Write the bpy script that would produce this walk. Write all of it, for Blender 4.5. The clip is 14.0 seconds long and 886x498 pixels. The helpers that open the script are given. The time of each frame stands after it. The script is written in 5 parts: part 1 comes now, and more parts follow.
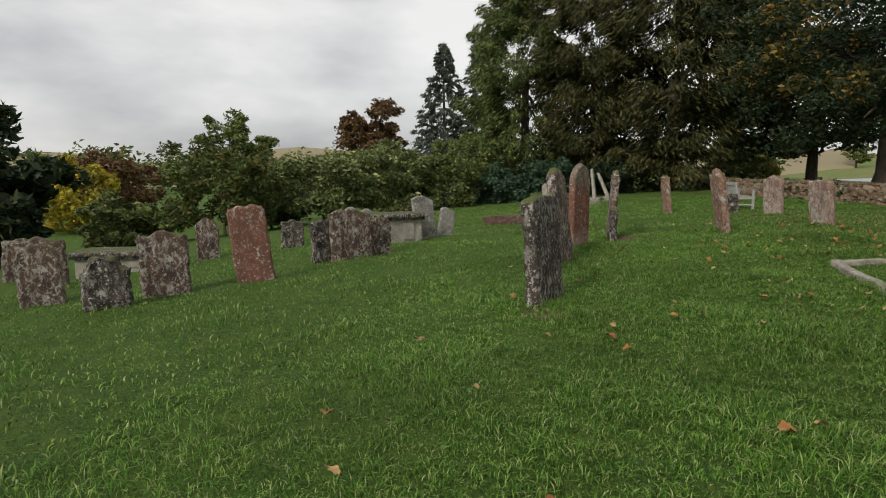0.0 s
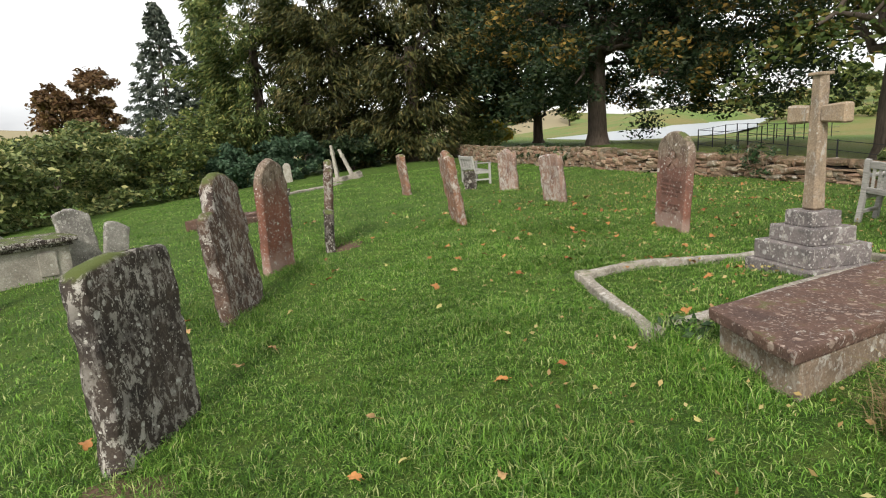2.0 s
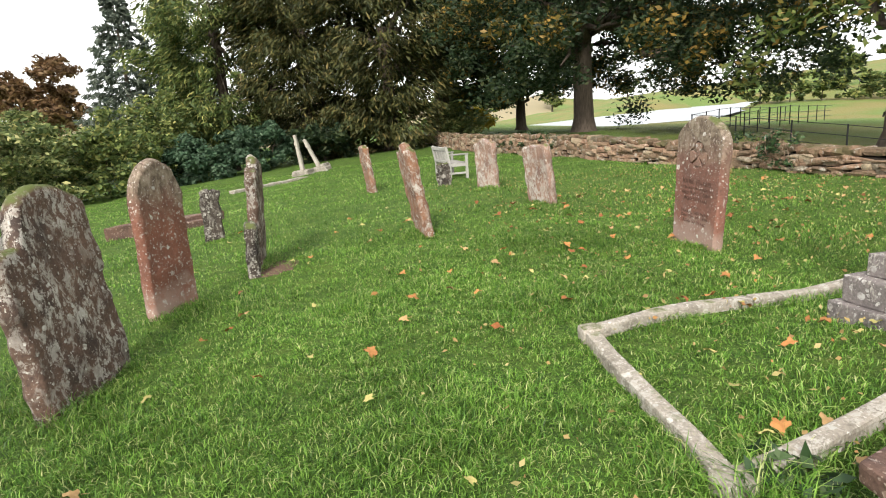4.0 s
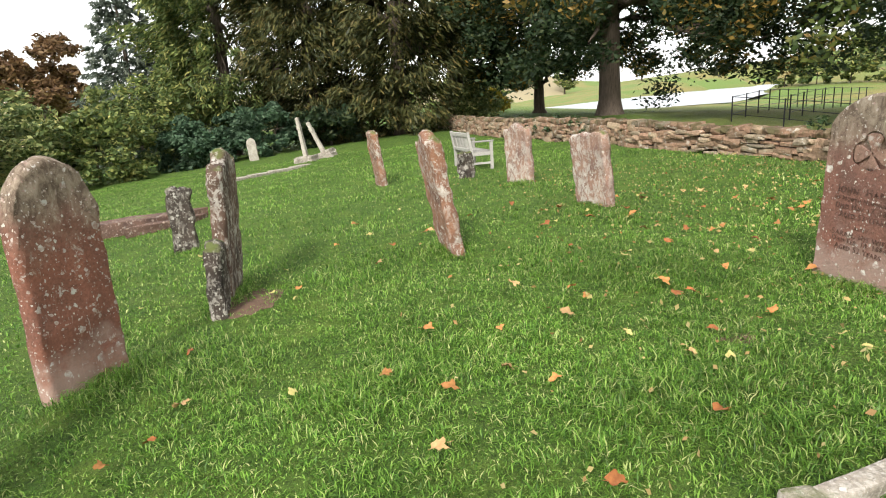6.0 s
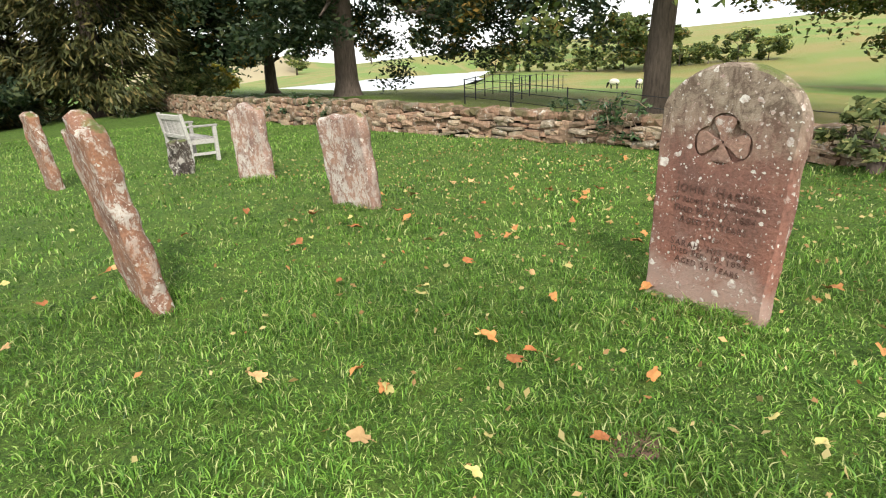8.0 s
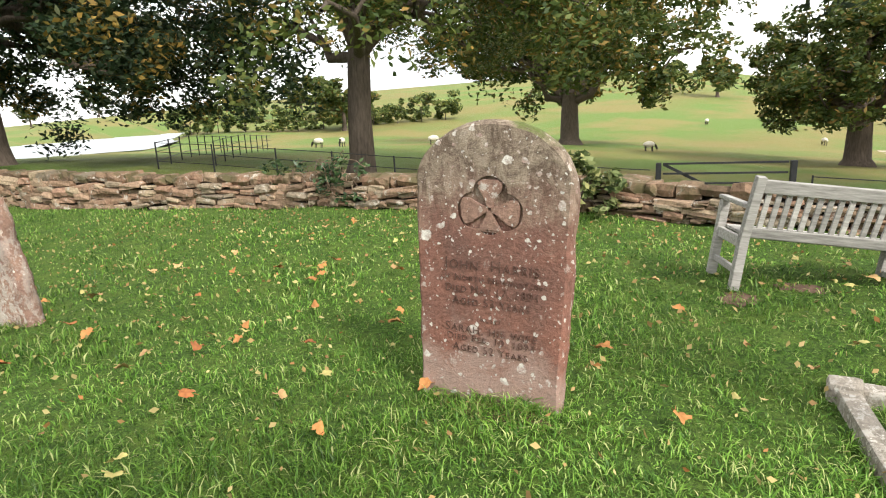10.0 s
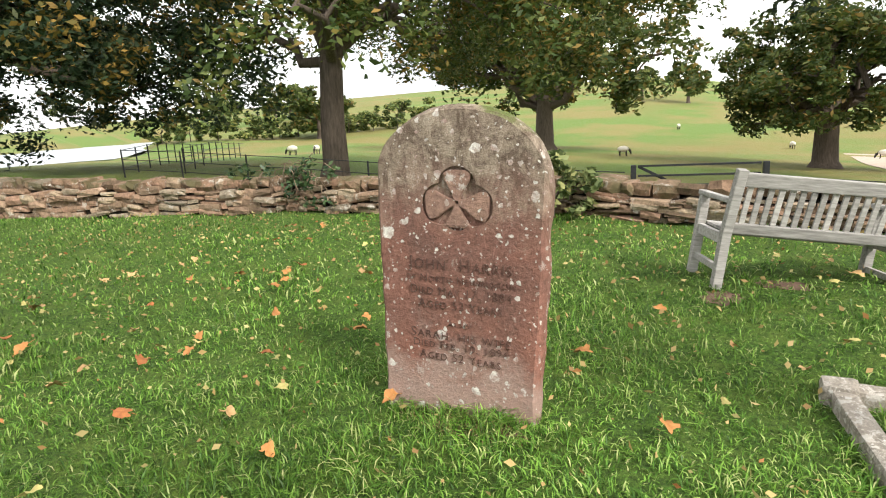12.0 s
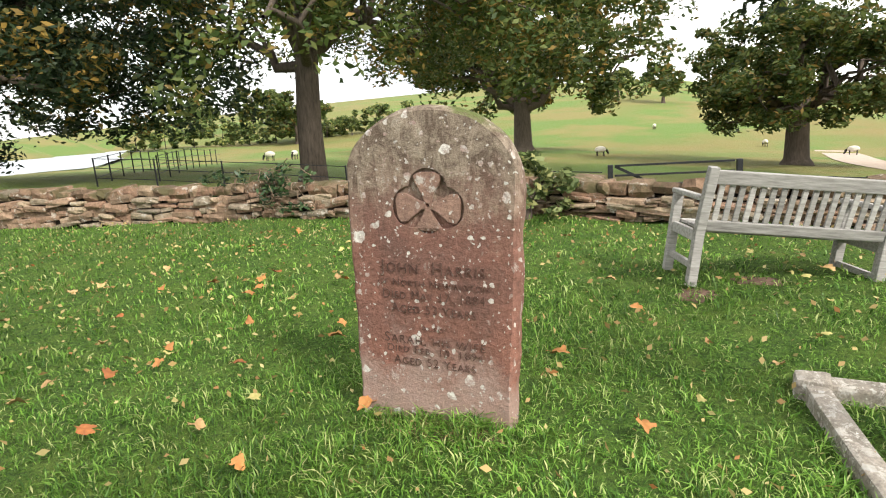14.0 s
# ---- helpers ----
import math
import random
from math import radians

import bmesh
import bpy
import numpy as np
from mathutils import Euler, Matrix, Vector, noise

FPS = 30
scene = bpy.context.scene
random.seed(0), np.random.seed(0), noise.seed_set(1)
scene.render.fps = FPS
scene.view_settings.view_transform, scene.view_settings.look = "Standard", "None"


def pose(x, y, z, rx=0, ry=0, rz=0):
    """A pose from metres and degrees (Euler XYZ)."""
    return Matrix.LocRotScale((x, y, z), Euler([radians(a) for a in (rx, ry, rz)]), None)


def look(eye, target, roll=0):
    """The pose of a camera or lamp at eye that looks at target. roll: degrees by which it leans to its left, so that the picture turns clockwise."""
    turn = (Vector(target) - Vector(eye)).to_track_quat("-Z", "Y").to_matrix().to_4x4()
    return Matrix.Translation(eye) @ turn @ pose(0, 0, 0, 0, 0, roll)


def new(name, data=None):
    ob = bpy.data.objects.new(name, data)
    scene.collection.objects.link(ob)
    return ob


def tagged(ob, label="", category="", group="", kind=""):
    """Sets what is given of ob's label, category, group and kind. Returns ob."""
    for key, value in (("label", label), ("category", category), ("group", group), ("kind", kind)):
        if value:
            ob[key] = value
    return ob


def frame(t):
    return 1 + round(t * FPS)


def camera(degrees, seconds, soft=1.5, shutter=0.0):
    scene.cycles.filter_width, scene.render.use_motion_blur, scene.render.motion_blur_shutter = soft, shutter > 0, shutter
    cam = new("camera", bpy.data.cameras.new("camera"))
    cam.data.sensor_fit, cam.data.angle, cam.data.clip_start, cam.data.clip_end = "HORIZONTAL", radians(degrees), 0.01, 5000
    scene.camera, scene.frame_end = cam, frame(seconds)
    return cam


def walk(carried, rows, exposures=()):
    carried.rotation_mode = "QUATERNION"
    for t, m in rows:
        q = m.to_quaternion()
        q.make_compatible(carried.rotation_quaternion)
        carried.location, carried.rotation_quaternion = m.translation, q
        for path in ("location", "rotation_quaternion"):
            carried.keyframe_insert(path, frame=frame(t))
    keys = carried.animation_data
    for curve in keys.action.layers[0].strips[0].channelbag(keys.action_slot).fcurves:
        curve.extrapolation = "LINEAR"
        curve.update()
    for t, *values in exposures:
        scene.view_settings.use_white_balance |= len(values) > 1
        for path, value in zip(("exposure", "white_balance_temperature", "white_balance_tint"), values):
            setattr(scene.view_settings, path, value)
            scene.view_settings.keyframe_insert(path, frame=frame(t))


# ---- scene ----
cam = camera(75.0, 14.0, soft=1.1)
# seconds, x, y, z, yaw, pitch, roll
PATH = [
    (0, -0.184, -0.554, 1.816, 20.21, -7.52, 0.48),
    (0.5, 0.033, 0.600, 1.875, 10.34, -7.74, 0.85),
    (1, 0.265, 1.381, 2.022, 4.62, -9.19, 1.45),
    (1.5, 0.305, 1.994, 2.037, 0.11, -10.57, 2.42),
    (2, 0.406, 2.451, 2.128, -3.02, -11.26, 3.59),
    (2.5, 0.629, 2.955, 2.130, -4.10, -11.89, 3.82),
    (3, 0.752, 3.460, 2.107, -4.71, -12.22, 4.07),
    (5.5, 0.858, 5.996, 2.136, -4.38, -13.69, 4.06),
    (6, 0.739, 6.480, 2.104, -3.79, -14.19, 3.87),
    (6.5, 0.720, 6.861, 2.078, -3.65, -14.85, 3.75),
    (7, 0.770, 7.257, 2.096, -6.52, -17.08, 3.85),
    (7.5, 0.821, 7.778, 2.070, -16.31, -17.79, 2.66),
    (8, 1.148, 8.314, 1.994, -28.94, -17.27, 2.33),
    (8.5, 1.383, 8.680, 1.977, -42.28, -15.71, 2.03),
    (9, 1.463, 8.863, 2.032, -51.54, -14.44, 2.98),
    (11.5, 1.828, 9.133, 1.904, -58.91, -12.50, 2.88),
    (12, 1.843, 9.129, 1.896, -59.43, -12.37, 3.15),
    (12.5, 1.853, 9.130, 1.893, -60.04, -12.35, 3.43),
    (13, 1.874, 9.119, 1.892, -60.57, -12.27, 3.68),
    (13.5, 1.885, 9.114, 1.891, -61.03, -12.23, 3.87),
    (14, 1.894, 9.111, 1.886, -61.48, -12.19, 3.98),
]
EXPOSURES = [(0.0, -0.85), (1.0, -0.48), (1.5, -0.26), (3.0, 0.38), (6.5, 0.58), (9.0, 0.64), (14.0, 0.6)]
walk(cam, [(t, pose(x, y, z, 90 + pitch, roll, yaw)) for t, x, y, z, yaw, pitch, roll in PATH], EXPOSURES)

# ---------------------------------------------------------------- light
world = bpy.data.worlds.new("overcast_sky")
scene.world = world
world.use_nodes = True
wn, wl = world.node_tree.nodes, world.node_tree.links
wn.clear()
sky = wn.new("ShaderNodeTexSky")
sky.sky_type, sky.sun_disc = "NISHITA", False
sky.sun_elevation, sky.sun_rotation = radians(38), radians(200)
sky_gain = wn.new("ShaderNodeMix")
sky_gain.data_type, sky_gain.blend_type = "RGBA", "MULTIPLY"
sky_gain.inputs[0].default_value = 1.0
sky_gain.inputs[7].default_value = (0.1, 0.1, 0.1, 1)
wl.new(sky.outputs[0], sky_gain.inputs[6])
wco = wn.new("ShaderNodeTexCoord")
wmap = wn.new("ShaderNodeMapping")
wmap.inputs["Scale"].default_value = (1.0, 1.0, 2.6)
wl.new(wco.outputs["Generated"], wmap.inputs["Vector"])
cloud = wn.new("ShaderNodeTexNoise")
cloud.inputs["Scale"].default_value, cloud.inputs["Detail"].default_value = 1.7, 6.0
cloud.inputs["Roughness"].default_value = 0.5
wl.new(wmap.outputs[0], cloud.inputs["Vector"])
cramp = wn.new("ShaderNodeValToRGB")
cramp.color_ramp.elements[0].position, cramp.color_ramp.elements[0].color = 0.38, (0.44, 0.44, 0.46, 1)
cramp.color_ramp.elements[1].position, cramp.color_ramp.elements[1].color = 0.62, (1.0, 0.985, 0.955, 1)
wl.new(cloud.outputs[0], cramp.inputs[0])
wmix = wn.new("ShaderNodeMix")
wmix.data_type = "RGBA"
wmix.inputs[0].default_value = 0.88
wl.new(sky_gain.outputs[2], wmix.inputs[6])
wl.new(cramp.outputs[0], wmix.inputs[7])
wbg = wn.new("ShaderNodeBackground")
wbg.inputs["Strength"].default_value = 1.7
wl.new(wmix.outputs[2], wbg.inputs["Color"])
wout = wn.new("ShaderNodeOutputWorld")
wl.new(wbg.outputs[0], wout.inputs["Surface"])
sun = new("sun", bpy.data.lights.new("sun", "SUN"))
sun.data.energy, sun.data.angle, sun.data.color = 3.4, radians(10), (1.0, 0.95, 0.87)
sun.matrix_world = look((-14, -38, 32), (0, 0, 0))


# ---------------------------------------------------------------- materials
def mat(name, rough=0.85):
    m = bpy.data.materials.new(name)
    m.use_nodes = True
    nt = m.node_tree
    b = nt.nodes["Principled BSDF"]
    b.inputs["Roughness"].default_value = rough
    b.inputs["Specular IOR Level"].default_value = 0.25
    return m, nt.nodes, nt.links, b


def noise_node(n, l, vec, scale, detail=5.0, rough=0.6, dist=0.0):
    t = n.new("ShaderNodeTexNoise")
    t.inputs["Scale"].default_value, t.inputs["Detail"].default_value = scale, detail
    t.inputs["Roughness"].default_value, t.inputs["Distortion"].default_value = rough, dist
    l.new(vec, t.inputs["Vector"])
    return t.outputs[0]


def ramp(n, l, fac, stops):
    r = n.new("ShaderNodeValToRGB")
    e = r.color_ramp.elements
    while len(e) < len(stops):
        e.new(0.5)
    for k, (p, c) in enumerate(stops):
        e[k].position, e[k].color = p, (*c, 1) if len(c) == 3 else c
    l.new(fac, r.inputs[0])
    return r.outputs[0]


def grey(v):
    return (v, v, v)


def mix(n, l, fac, a, b, mode="MIX"):
    m = n.new("ShaderNodeMix")
    m.data_type, m.blend_type = "RGBA", mode
    for sock, v in ((m.inputs[0], fac), (m.inputs[6], a), (m.inputs[7], b)):
        if isinstance(v, (int, float)):
            sock.default_value = v
        elif isinstance(v, tuple):
            sock.default_value = (*v, 1)
        else:
            l.new(v, sock)
    return m.outputs[2]


def bump(n, l, b, height, strength, distance):
    u = n.new("ShaderNodeBump")
    u.inputs["Strength"].default_value, u.inputs["Distance"].default_value = strength, distance
    l.new(height, u.inputs["Height"])
    l.new(u.outputs[0], b.inputs["Normal"])


def stretched(n, l, vec, scale):
    mp = n.new("ShaderNodeMapping")
    mp.inputs["Scale"].default_value = scale
    l.new(vec, mp.inputs["Vector"])
    return mp.outputs[0]


def stone_mat(name, base, dark, spots=0.5, crust=0.4, moss=0.3, spot_col=(0.62, 0.60, 0.54), seed=0.0, head=0.0):
    """Weathered stone with round pale lichens, grey crust and some moss."""
    m, n, l, b = mat(name, 0.9)
    co = n.new("ShaderNodeTexCoord")
    mp = n.new("ShaderNodeMapping")
    mp.inputs["Location"].default_value = (seed, seed * 1.7, seed * 0.6)
    l.new(co.outputs["Object"], mp.inputs["Vector"])
    v = mp.outputs[0]
    big = noise_node(n, l, v, 3.5, 6, 0.65)
    fine = noise_node(n, l, v, 55, 4, 0.7)
    c = mix(n, l, ramp(n, l, big, [(0.35, grey(0)), (0.65, grey(1))]), dark, base)
    c = mix(n, l, 0.5, c, ramp(n, l, fine, [(0.3, grey(0.25)), (0.7, grey(0.9))]), "OVERLAY")
    cr = noise_node(n, l, stretched(n, l, v, (1, 1, 0.6)), 15, 9, 0.78, 0.5)
    zone = ramp(n, l, noise_node(n, l, v, 2.3, 4, 0.6), [(0.38, grey(0.22)), (0.62, grey(0.95))])
    shell = n.new("ShaderNodeMath")
    shell.operation = "MULTIPLY"
    l.new(ramp(n, l, cr, [(0.60 - 0.16 * crust, grey(0)), (0.635 - 0.14 * crust, grey(0.95))]), shell.inputs[0])
    l.new(zone, shell.inputs[1])
    c = mix(n, l, shell.outputs[0], c, mix(n, l, fine, (0.28, 0.26, 0.22), (0.64, 0.60, 0.54)))
    rag = noise_node(n, l, v, 26, 3, 0.6)
    if head:
        # crust gathered on the head of the stone and pale scour at its foot
        oz = n.new("ShaderNodeSeparateXYZ")
        l.new(co.outputs["Object"], oz.inputs[0])
        wav = n.new("ShaderNodeMath")
        wav.operation = "MULTIPLY_ADD"
        l.new(big, wav.inputs[0])
        wav.inputs[1].default_value = 0.9
        l.new(oz.outputs[2], wav.inputs[2])
        c = mix(n, l, ramp(n, l, wav.outputs[0], [(0.0, grey(0.75)), (0.56, grey(0.55)), (0.76, grey(0))]), c, (0.40, 0.30, 0.25))
        up2 = n.new("ShaderNodeMath")
        up2.operation = "SUBTRACT"
        l.new(wav.outputs[0], up2.inputs[0])
        up2.inputs[1].default_value = head + 0.3
        crown = mix(n, l, ramp(n, l, cr, [(0.42, grey(0)), (0.58, grey(1))]), (0.105, 0.08, 0.058), (0.29, 0.24, 0.18))
        c = mix(n, l, ramp(n, l, up2.outputs[0], [(0.3, grey(0)), (0.62, grey(0.9))]), c, crown)
    for scale, grow in ((13.0, 0.40), (27.0, 0.41), (52.0, 0.42)):
        wob = mix(n, l, 0.035, v, n_color(n, l, v, 30))
        vo = n.new("ShaderNodeTexVoronoi")
        vo.inputs["Scale"].default_value = scale
        l.new(wob, vo.inputs["Vector"])
        size = n.new("ShaderNodeSeparateColor")
        l.new(vo.outputs["Color"], size.inputs[0])
        cut = n.new("ShaderNodeMath")
        cut.operation = "MULTIPLY_ADD"
        l.new(size.outputs[0], cut.inputs[0])
        cut.inputs[1].default_value, cut.inputs[2].default_value = 0.6, -0.6 + grow * spots * 1.5
        less = n.new("ShaderNodeMath")
        less.operation = "SUBTRACT"
        l.new(cut.outputs[0], less.inputs[0])
        l.new(vo.outputs["Distance"], less.inputs[1])
        on = ramp(n, l, less.outputs[0], [(0.0, grey(0)), (0.03, grey(1))])
        tone = mix(n, l, size.outputs[1], spot_col, tuple(x * 0.66 for x in spot_col))
        c = mix(n, l, on, c, mix(n, l, ramp(n, l, rag, [(0.36, grey(0)), (0.62, grey(0.75))]), tone, base))
    if moss:
        geo = n.new("ShaderNodeNewGeometry")
        sep = n.new("ShaderNodeSeparateXYZ")
        l.new(geo.outputs["Normal"], sep.inputs[0])
        up = n.new("ShaderNodeMath")
        up.operation = "MULTIPLY"
        l.new(ramp(n, l, sep.outputs[2], [(0.35, grey(0)), (0.8, grey(1))]), up.inputs[0])
        l.new(ramp(n, l, big, [(0.62 - 0.3 * moss, grey(0)), (0.72 - 0.3 * moss, grey(1))]), up.inputs[1])
        c = mix(n, l, up.outputs[0], c, (0.09, 0.11, 0.03))
    l.new(c, b.inputs["Base Color"])
    hsum = n.new("ShaderNodeMath")
    hsum.operation = "MULTIPLY_ADD"
    l.new(cr, hsum.inputs[0])
    hsum.inputs[1].default_value = 0.8
    l.new(fine, hsum.inputs[2])
    bump(n, l, b, hsum.outputs[0], 0.7, 0.012)
    return m


def n_color(n, l, vec, scale):
    t = n.new("ShaderNodeTexNoise")
    t.inputs["Scale"].default_value = scale
    l.new(vec, t.inputs["Vector"])
    return t.outputs["Color"]


RED_STONE = stone_mat("red_sandstone", (0.23, 0.10, 0.066), (0.13, 0.064, 0.048), 0.62, 0.3, 0.3, seed=1)
RED_STONE_B = stone_mat("orange_sandstone", (0.25, 0.125, 0.075), (0.12, 0.068, 0.05), 0.55, 0.6, 0.4, seed=2)
BROWN_STONE = stone_mat("brown_lichen_stone", (0.135, 0.082, 0.058), (0.05, 0.036, 0.03), 0.55, 0.6, 0.5, seed=3)
DARK_STONE = stone_mat("dark_lichen_stone", (0.075, 0.058, 0.046), (0.028, 0.023, 0.02), 0.6, 0.6, 0.6, seed=4)
PINK_STONE = stone_mat("pale_pink_stone", (0.30, 0.18, 0.13), (0.16, 0.10, 0.08), 0.5, 0.72, 0.3, seed=5)
GREY_STONE = stone_mat("grey_limestone", (0.30, 0.28, 0.25), (0.15, 0.14, 0.125), 0.7, 0.5, 0.4, seed=6)
PALE_STONE = stone_mat("pale_limestone", (0.40, 0.37, 0.31), (0.24, 0.215, 0.18), 0.5, 0.4, 0.2, seed=7)
CROSS_STONE = stone_mat("buff_cross_stone", (0.36, 0.27, 0.18), (0.22, 0.17, 0.125), 0.3, 0.4, 0.0, seed=8)
STEP_STONE = stone_mat("grey_step_stone", (0.22, 0.19, 0.18), (0.11, 0.098, 0.095), 0.65, 0.35, 0.1, (0.62, 0.60, 0.56), seed=9)
LEDGER_STONE = stone_mat("brown_ledger_stone", (0.145, 0.085, 0.062), (0.075, 0.048, 0.04), 0.62, 0.2, 0.15, (0.42, 0.33, 0.27), seed=10)
PLINTH_STONE = stone_mat("buff_plinth_stone", (0.27, 0.20, 0.145), (0.15, 0.11, 0.08), 0.5, 0.5, 0.1, seed=17)
KERB_STONE = stone_mat("mossy_kerb_stone", (0.34, 0.30, 0.25), (0.18, 0.16, 0.13), 0.6, 0.6, 0.2, seed=11)
# letters stand proud; the dark colour paints the shade of cut strokes
LETTER = stone_mat("shaded_letter_stone", (0.075, 0.042, 0.033), (0.11, 0.06, 0.046), 0.3, 0.0, 0.0, seed=13)
CARVED_LIGHT = stone_mat("carved_pale_red_stone", (0.25, 0.155, 0.115), (0.18, 0.11, 0.085), 0.45, 0.35, 0.0, seed=15)
HEADED_STONE = stone_mat("red_stone_lichened_head", (0.22, 0.092, 0.06), (0.15, 0.07, 0.05), 0.62, 0.15, 0.3, seed=16, head=0.78)
MEMORIAL_STONE = stone_mat("memorial_sandstone", (0.215, 0.100, 0.072), (0.135, 0.072, 0.056), 0.58, 0.0, 0.3, seed=14, head=0.55)


def wall_mat(name, tint, mossy):
    m, n, l, b = mat(name, 0.92)
    co = n.new("ShaderNodeTexCoord")
    oi = n.new("ShaderNodeObjectInfo")
    geo = n.new("ShaderNodeNewGeometry")
    add = n.new("ShaderNodeMath")
    add.operation = "ADD"
    l.new(oi.outputs["Random"], add.inputs[0])
    l.new(geo.outputs["Random Per Island"], add.inputs[1])
    fr = n.new("ShaderNodeMath")
    fr.operation = "FRACT"
    l.new(add.outputs[0], fr.inputs[0])
    tone = ramp(n, l, fr.outputs[0], [(0.0, (0.13, 0.095, 0.07)), (0.3, (0.24, 0.175, 0.125)), (0.55, (0.29, 0.19, 0.14)), (0.8, (0.36, 0.30, 0.22)), (1.0, (0.20, 0.175, 0.14))])
    tone = mix(n, l, 1.0, tone, tint, "MULTIPLY")
    v = geo.outputs["Position"]
    c = mix(n, l, 0.7, tone, ramp(n, l, noise_node(n, l, v, 24, 7, 0.75), [(0.3, grey(0.12)), (0.7, grey(0.85))]), "OVERLAY")
    lich = noise_node(n, l, v, 7, 7, 0.72, 0.5)
    c = mix(n, l, ramp(n, l, lich, [(0.57, grey(0)), (0.64, grey(0.8))]), c, (0.46, 0.43, 0.37))
    c = mix(n, l, ramp(n, l, noise_node(n, l, v, 3.1, 5, 0.6), [(0.62 - mossy, grey(0)), (0.74 - mossy, grey(0.8))]), c, (0.075, 0.07, 0.03))
    l.new(c, b.inputs["Base Color"])
    bump(n, l, b, noise_node(n, l, v, 45, 6, 0.7), 0.8, 0.012)
    return m


WALL = wall_mat("wall_stone", (1.0, 0.94, 0.86), 0.0)
COPING = wall_mat("mossy_coping_stone", (0.75, 0.70, 0.62), 0.14)


def plain_mat(name, a, bcol, scale, rough=0.85, bumpd=0.01, per=False, metallic=0.0, stretch=(1, 1, 1)):
    m, n, l, b = mat(name, rough)
    b.inputs["Metallic"].default_value = metallic
    co = n.new("ShaderNodeTexCoord")
    mp = n.new("ShaderNodeMapping")
    mp.inputs["Scale"].default_value = stretch
    l.new(co.outputs["Object"], mp.inputs["Vector"])
    f = noise_node(n, l, mp.outputs[0], scale, 7, 0.65)
    c = mix(n, l, ramp(n, l, f, [(0.3, grey(0)), (0.7, grey(1))]), a, bcol)
    if per:
        oi = n.new("ShaderNodeObjectInfo")
        c = mix(n, l, 0.6, c, ramp(n, l, oi.outputs["Random"], [(0, grey(0.3)), (1, grey(0.75))]), "OVERLAY")
    l.new(c, b.inputs["Base Color"])
    bump(n, l, b, f, 0.6, bumpd)
    return m


WOOD = plain_mat("silvered_teak", (0.19, 0.18, 0.165), (0.42, 0.405, 0.375), 6, 0.8, 0.004, True, 0, (9, 1, 9))
BARK = plain_mat("grey_brown_bark", (0.055, 0.042, 0.034), (0.14, 0.11, 0.085), 5, 0.95, 0.05, False, 0, (3, 3, 0.5))
BLACK_IRON = plain_mat("black_painted_iron", (0.012, 0.013, 0.014), (0.03, 0.03, 0.032), 12, 0.55, 0.001)
# near-black wall core: the shade in the gaps between stones, as colour
GAP_SHADE = plain_mat("wall_gap_shade", (0.025, 0.02, 0.016), (0.05, 0.04, 0.03), 14, 0.95, 0.02)
SOIL = plain_mat("bare_earth", (0.085, 0.055, 0.038), (0.16, 0.10, 0.07), 14, 0.95, 0.02)
WOOL = plain_mat("sheep_wool", (0.50, 0.46, 0.38), (0.68, 0.64, 0.55), 18, 0.95, 0.02)
SHEEP_FACE = plain_mat("dark_sheep_face", (0.03, 0.028, 0.026), (0.06, 0.055, 0.05), 18, 0.8, 0.01)
GRAVEL = plain_mat("pale_track", (0.36, 0.28, 0.22), (0.50, 0.41, 0.33), 3, 0.95, 0.01)
HEDGE_WOOD = plain_mat("dead_ivy_stems", (0.14, 0.085, 0.06), (0.30, 0.22, 0.15), 12, 0.9, 0.01)


def leaf_mat(name, stops, trans=0.25, rough=0.55):
    m, n, l, b = mat(name, rough)
    geo = n.new("ShaderNodeNewGeometry")
    c = ramp(n, l, geo.outputs["Random Per Island"], stops)
    big = noise_node(n, l, geo.outputs["Position"], 0.55, 3, 0.5)
    c = mix(n, l, 0.45, c, ramp(n, l, big, [(0.35, grey(0.25)), (0.65, grey(0.75))]), "OVERLAY")
    l.new(c, b.inputs["Base Color"])
    tr = n.new("ShaderNodeBsdfTranslucent")
    l.new(c, tr.inputs["Color"])
    mx = n.new("ShaderNodeMixShader")
    mx.inputs[0].default_value = trans
    l.new(b.outputs[0], mx.inputs[1])
    l.new(tr.outputs[0], mx.inputs[2])
    l.new(mx.outputs[0], n["Material Output"].inputs["Surface"])
    return m


def greens(a, b, c, d):
    return [(0.0, a), (0.4, b), (0.8, c), (1.0, d)]


OAK_LEAF = leaf_mat("oak_leaves", greens((0.034, 0.060, 0.016), (0.070, 0.104, 0.025), (0.118, 0.138, 0.032), (0.235, 0.15, 0.040)))
DARK_LEAF = leaf_mat("dark_evergreen_leaves", greens((0.013, 0.028, 0.013), (0.028, 0.050, 0.022), (0.045, 0.068, 0.028), (0.079, 0.090, 0.034)))
YEW_LEAF = leaf_mat("yew_leaves", greens((0.030, 0.040, 0.016), (0.068, 0.078, 0.028), (0.125, 0.12, 0.040), (0.21, 0.165, 0.06)))
OLIVE_LEAF = leaf_mat("olive_green_leaves", greens((0.042, 0.072, 0.024), (0.10, 0.142, 0.042), (0.20, 0.24, 0.070), (0.36, 0.34, 0.11)))
BUSH_LEAF = leaf_mat("pale_bush_leaves", greens((0.055, 0.085, 0.030), (0.14, 0.185, 0.064), (0.28, 0.32, 0.12), (0.47, 0.43, 0.17)))
RHODO_LEAF = leaf_mat("rhododendron_leaves", greens((0.029, 0.065, 0.035), (0.058, 0.108, 0.058), (0.086, 0.144, 0.079), (0.130, 0.187, 0.115)))
